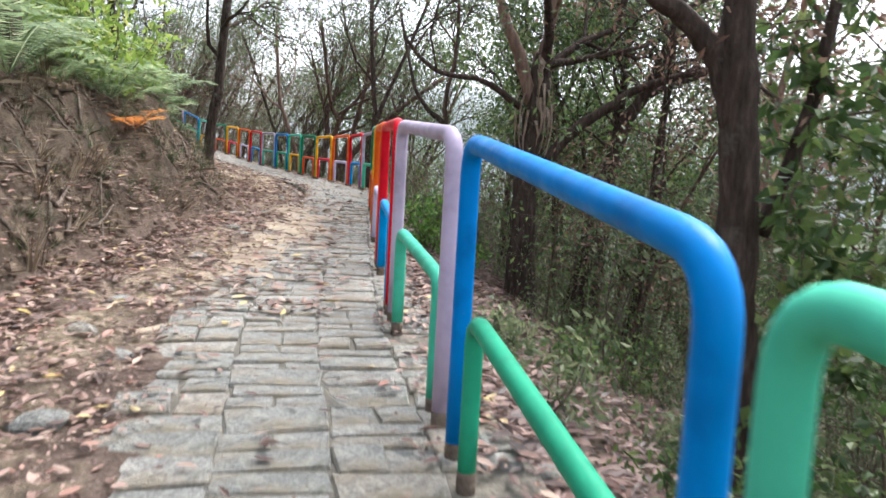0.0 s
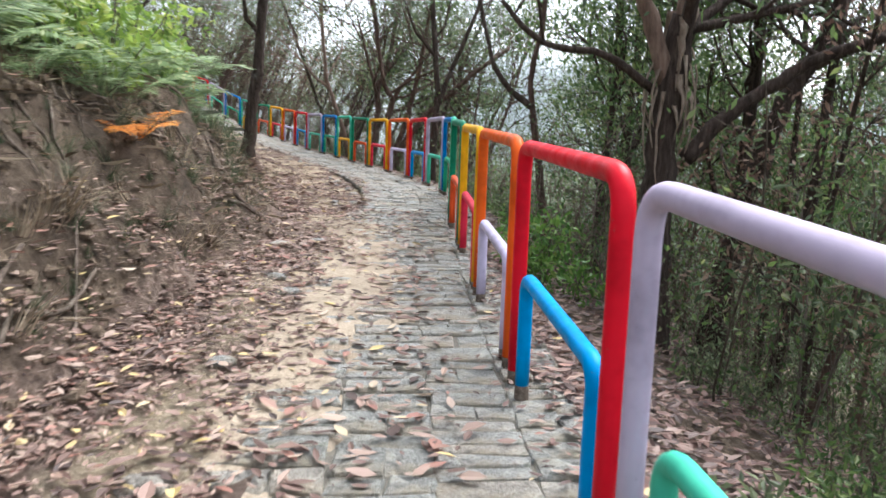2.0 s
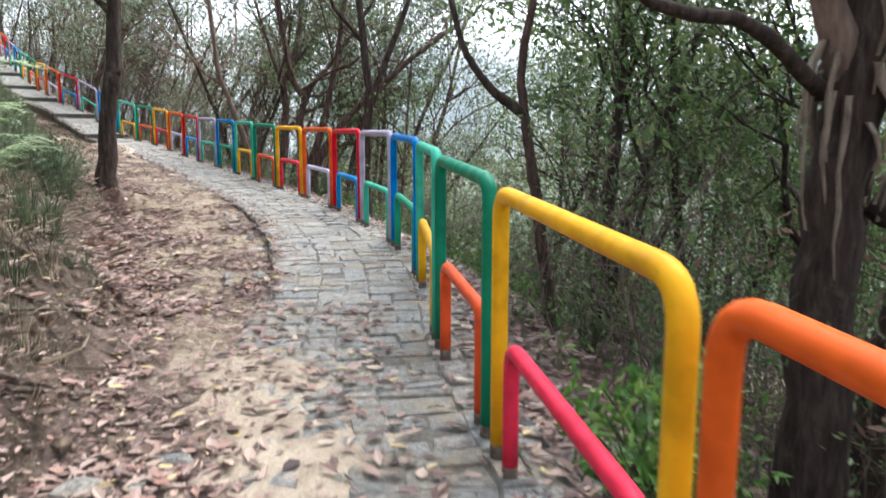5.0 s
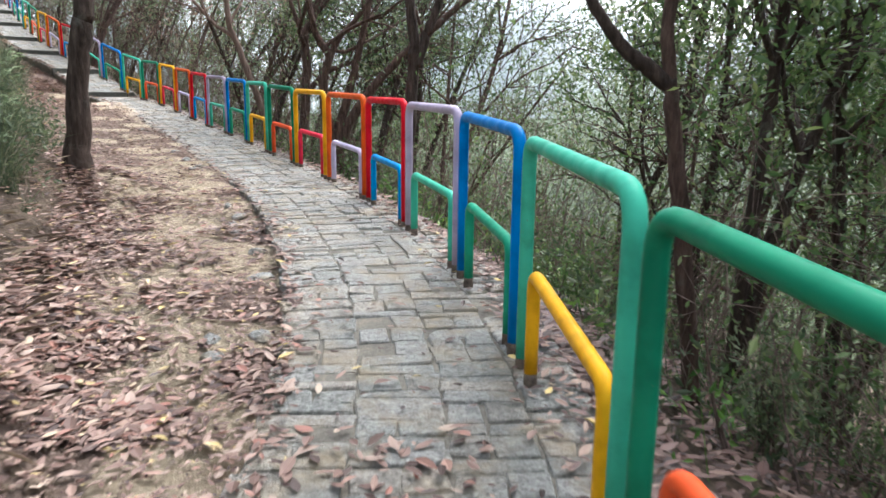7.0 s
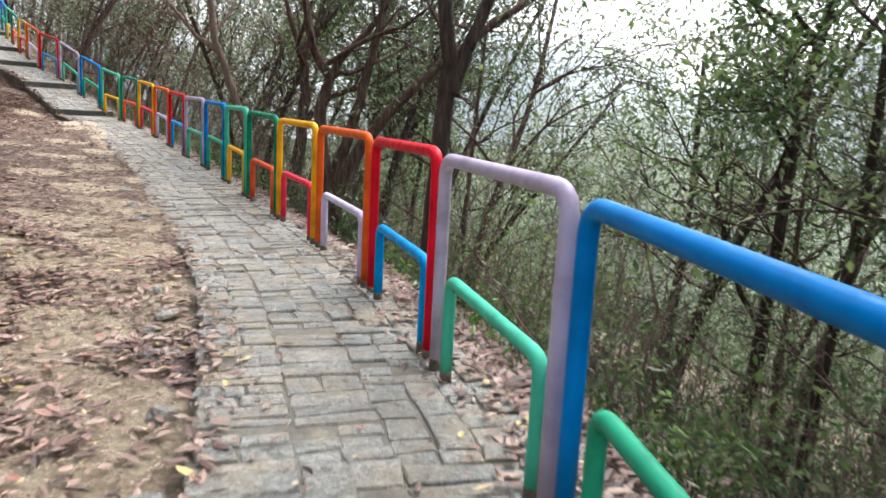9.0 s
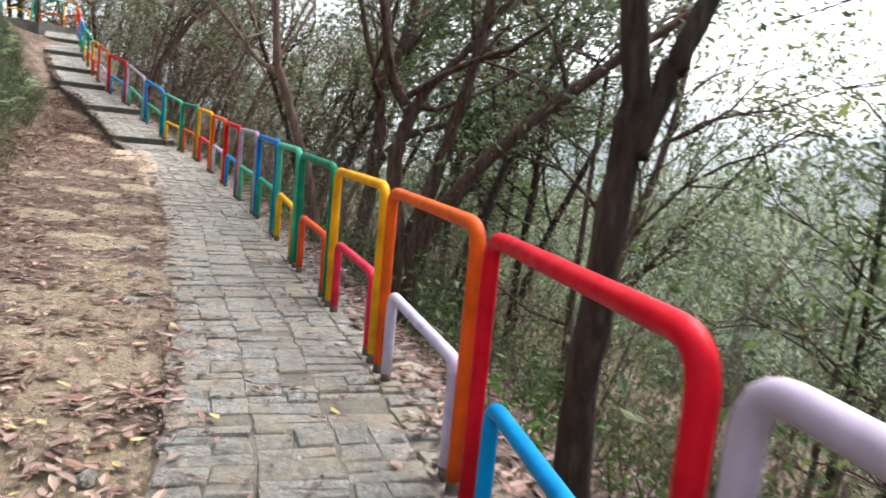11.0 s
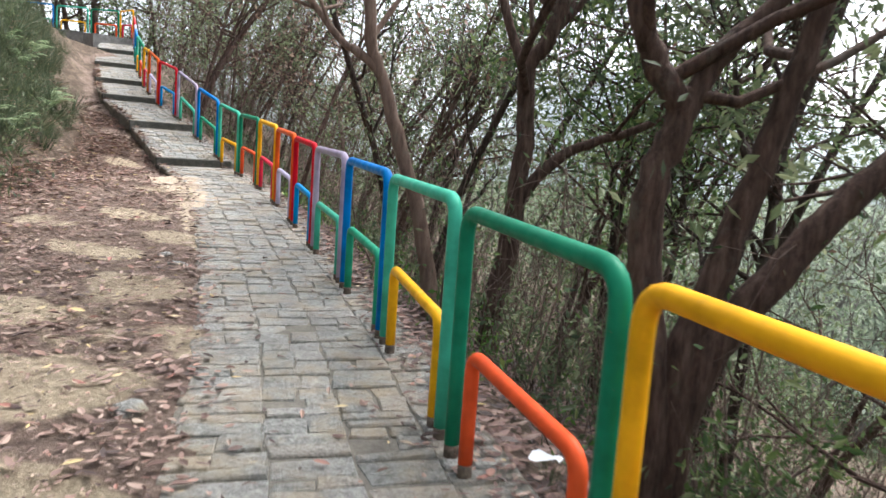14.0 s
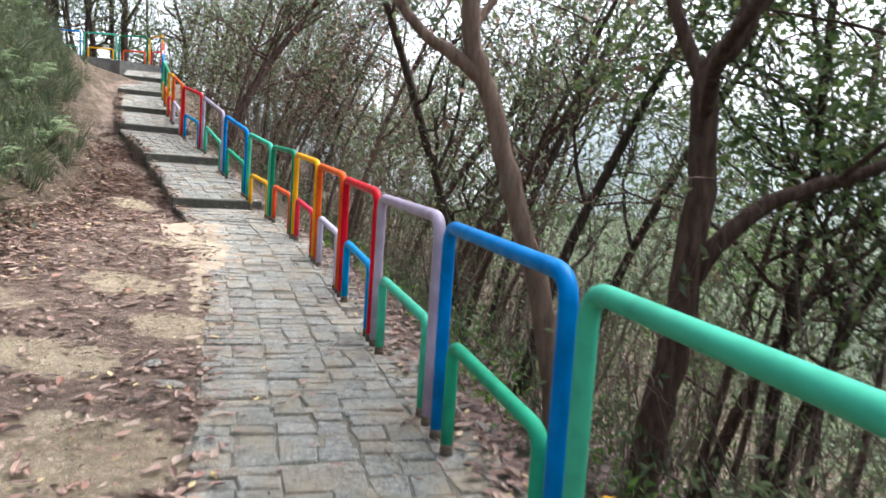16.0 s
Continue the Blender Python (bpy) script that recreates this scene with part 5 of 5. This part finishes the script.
litter("fallen_leaves", 1, 13500, strip_leaf, DRY_BROWN, "brown fallen leaves strewn over sandy earth", (0.03, 0.10))
def later_leaf(k):
    s = k.uniform(S_OF[11], S_STEP[4])
    if S_OF[18] < s < S_OF[27] and k.random() < 0.5:
        return later_leaf(k)
    t = float(bank_toe(s))
    u = 1.12 + (t - 0.95) * k.random() if k.random() < 0.5 else t + 0.15 - abs(k.gauss(0, 0.55))
    if float(wave(s, u * 1.3, 1.9)) > 0.18 and u < t - 0.2 and k.random() < 0.82:
        return later_leaf(k)
    return s, max(u, 1.12)


def crumb(k):
    s = k.uniform(1.5, S_OF[29])
    return s, 1.14 + (float(bank_toe(s)) - 0.9) * k.random()


def edge_leaf(k):
    return k.uniform(2.0, S_STEP[4]), PAVE_R - 0.12 + abs(k.gauss(0, 0.2))


litter("fallen_leaves", 10, 3500, later_leaf, DAMP_LITTER, "damp red-brown leaves strewn over the earth strip", (0.03, 0.10))
litter("fallen_leaves", 11, 2600, path_leaf, DAMP_LITTER, "small damp leaves on the paving", (0.02, 0.075))
litter("fallen_leaves", 7, 23000, later_leaf, DRY_BROWN, "brown fallen leaves strewn over sandy earth", (0.035, 0.125))
litter("fallen_leaves", 9, 2200, edge_leaf, DAMP_LITTER, "damp red-brown leaves at the foot of the rail", (0.03, 0.10))
litter("fallen_leaves", 8, 2600, edge_leaf, DRY_BROWN, "brown leaves gathered at the foot of the rail", (0.03, 0.11))
litter("fallen_leaves", 2, 34000, slope_leaf, DAMP_LITTER, "damp red-brown fallen leaves covering the slope", (0.05, 0.13))
litter("fallen_leaves", 3, 3300, path_leaf, DRY_BROWN, "scattered brown leaves on the paving", (0.022, 0.095))
litter("fallen_leaves", 6, 1100, drift_leaf, DRY_BROWN, "brown leaves on drifted sand", (0.04, 0.12))
litter("leaf_crumbs", 12, 26000, crumb, DRY_BROWN, "crumbled bits of dry leaf trodden into the earth", (0.014, 0.042))
litter("leaf_crumbs", 13, 8000, crumb, DAMP_LITTER, "dark crumbled leaf bits trodden into the earth", (0.014, 0.045))
litter("fallen_leaves", 4, 6500, bank_leaf, DRY_BROWN, "withered leaves caught on the bank", (0.04, 0.11))
litter("dry_straw", 5, 2400, bank_leaf, STRAW, "dry straw and twigs caught on the bank", (0.10, 0.30), 0.09)

# ---- pieces of the paving ----
# setts in three courses of their own joints, split by hand and laid unevenly


def sett_mesh(w, d, rng):
    """A split stone: dressed top with broken edges."""
    B = Build()
    j = lambda a: rng.uniform(-a, a)
    low = [(-w / 2, -d / 2), (w / 2, -d / 2), (w / 2, d / 2), (-w / 2, d / 2)]
    low = [(x + j(0.015), y + j(0.013)) for x, y in low]
    for z, inset in ((-0.05, 0.0), (-0.009, 0.001), (0.0, 0.008)):
        for x, y in low:
            B.v.append(Vector((x - math.copysign(inset, x) + j(0.002), y - math.copysign(inset, y) + j(0.002), z + (j(0.004) if z == 0 else 0))))
    for r in (0, 4):
        for q in range(4):
            B.f.append((r + q, r + (q + 1) % 4, r + 4 + (q + 1) % 4, r + 4 + q))
    c = len(B.v)
    B.v.append(Vector((j(w * 0.2), j(d * 0.2), 0.004 + j(0.004))))
    for q in range(4):
        B.f.append((8 + q, 8 + (q + 1) % 4, c))
    return B


rng = random.Random(11)
places = []
columns = [(PAVE_L, 0.80), (0.80, 0.42), (0.42, 0.06), (0.06, PAVE_R + 0.01)]
blocked = [(q - 0.09, q + 0.13) for q in S_STEP]
for c, (u1, u0) in enumerate(columns):
    s = 0.15 + 0.07 * c
    while s < S_TOP + 0.2:
        d = rng.choice((0.09, 0.11, 0.12, 0.14, 0.17, 0.20))
        if any(a < s + d and s < b for a, b in blocked):
            s += 0.02
            continue
        width = u1 - u0
        count = 1 if rng.random() < (0.7 if d < 0.13 else 0.3) else 2
        if c == 3:
            count = 1 if rng.random() < 0.5 else 2
        cut = [0] + sorted((k + rng.uniform(-0.12, 0.12)) / count for k in range(1, count)) + [1]
        for a, b in zip(cut, cut[1:]):
            edge = rng.uniform(-0.03, 0.025) if c == 0 and a == 0 else 0.0
            ua, ub = u1 + edge - a * width, u1 - b * width
            places.append((s + d / 2, (ua + ub) / 2, ua - ub - 0.005, d - 0.005))
        s += d
near = (S_OF[2], S_OF[8])
rest, made = Build(), 0
for s, u, w, d in places:
    if c == 3 and rng.random() < 0.03:
        continue
    B = sett_mesh(w, d, rng)
    x, y = world_xy(s, u)
    slope = float(pave_z(s + 0.02) - pave_z(s - 0.02)) / 0.04 if not any(abs(s - q) < 0.2 for q in S_STEP) else 0.2
    heading = math.degrees(math.atan2(float(np.interp(s, ARC, TANGENT[:, 1])), float(np.interp(s, ARC, TANGENT[:, 0])))) - 90
    m = pose(float(x), float(y), float(pave_z(s)) + rng.uniform(-0.008, 0.008), 0, 0, heading + rng.uniform(-4, 4)) @ pose(0, 0, 0, math.degrees(math.atan(slope)) + rng.uniform(-1.5, 1.5), rng.uniform(-2, 2), 0)
    if near[0] < s < near[1] and made < 300 and u > -0.1:
        ob = part("sett", B.mesh("sett", STONE, False), pavement)
        ob.matrix_basis = m
        made += 1
    else:
        o = len(rest.v)
        rest.v += [m @ v for v in B.v]
        rest.f += [tuple(o + i for i in f) for f in B.f]
tagged(part("sett_paving", rest.mesh("sett_paving", STONE, False), pavement), kind="stuff")

# sand and earth washed over the setts
def drift(y0, y1, reach_by_y, fade, label):
    B = Build()
    ss, us = np.arange(S_OF[y0], S_OF[y1] + 0.5, 0.055), np.arange(0.15, 1.62, 0.05)
    SS, UU = np.meshgrid(ss, us, indexing="ij")
    SX, SY = world_xy(SS, UU)
    reach = by_y(reach_by_y, SS)
    patchy = 0.5 * wave(SX, SY, 3.0) + 0.5 * wave(SX, SY, 8.0) + 0.45 * wave(SX, SY, 19.0) + 0.3 * wave(SX, SY, 41.0)
    lift = np.clip((UU - reach) * 0.06, -0.06, 0.014) + 0.016 * patchy
    lift = lift - 0.10 * np.maximum(UU - 1.22, 0)
    lift = lift - 0.35 * smooth(S_OF[fade], S_OF[y1], SS)
    SZ = pave_z(SS) + lift - 0.004
    n1, n2 = SS.shape
    B.v = np.stack([SX.ravel(), SY.ravel(), SZ.ravel()], 1).tolist()
    idx = np.arange(n1 * n2).reshape(n1, n2)
    B.f = np.stack([idx[:-1, :-1], idx[:-1, 1:], idx[1:, 1:], idx[1:, :-1]], -1).reshape(-1, 4)[:, ::-1].tolist()
    tagged(new("sand_drift", B.mesh("sand_drift", SAND)), label, "sand", kind="stuff")


drift(2, 11, [(2, 1.5), (4.5, 1.25), (5.5, 0.85), (7, 0.55), (9, 0.60), (10.3, 0.9), (11.0, 1.5), (12, 2.2)], 10, "pale sand washed over the edge of the paving")
drift(24, 30, [(24, 1.7), (26, 1.15), (27.5, 0.85), (29, 0.8), (30, 1.2), (31, 2.0)], 29, "sandy earth trodden over the edge of the paving")

# landing at the top of the steps
B = Build()
for t in np.linspace(0, t_arc[-1], 30):
    i = int(np.argmin(abs(t_arc - t)))
    d = (turn[min(i + 1, len(turn) - 1)] - turn[max(i - 1, 0)])
    d /= np.hypot(*d)
    z = float(np.interp(t, t_arc, turn_track[3]))
    for u, dz in ((1.5, -0.7), (1.5, 0.0), (-0.2, 0.0), (-0.2, -0.7)):
        B.v.append((turn[i][0] - d[1] * u, turn[i][1] + d[0] * u, z + dz))
for i in range(29):
    for q in range(3):
        B.f.append((i * 4 + q, i * 4 + 4 + q, i * 4 + 5 + q, i * 4 + 1 + q))
B.f += [(0, 1, 2, 3), (119, 118, 117, 116)]
tagged(new("landing", B.mesh("landing", CONCRETE, False)), "weathered concrete landing above the steps", "path", kind="structure")
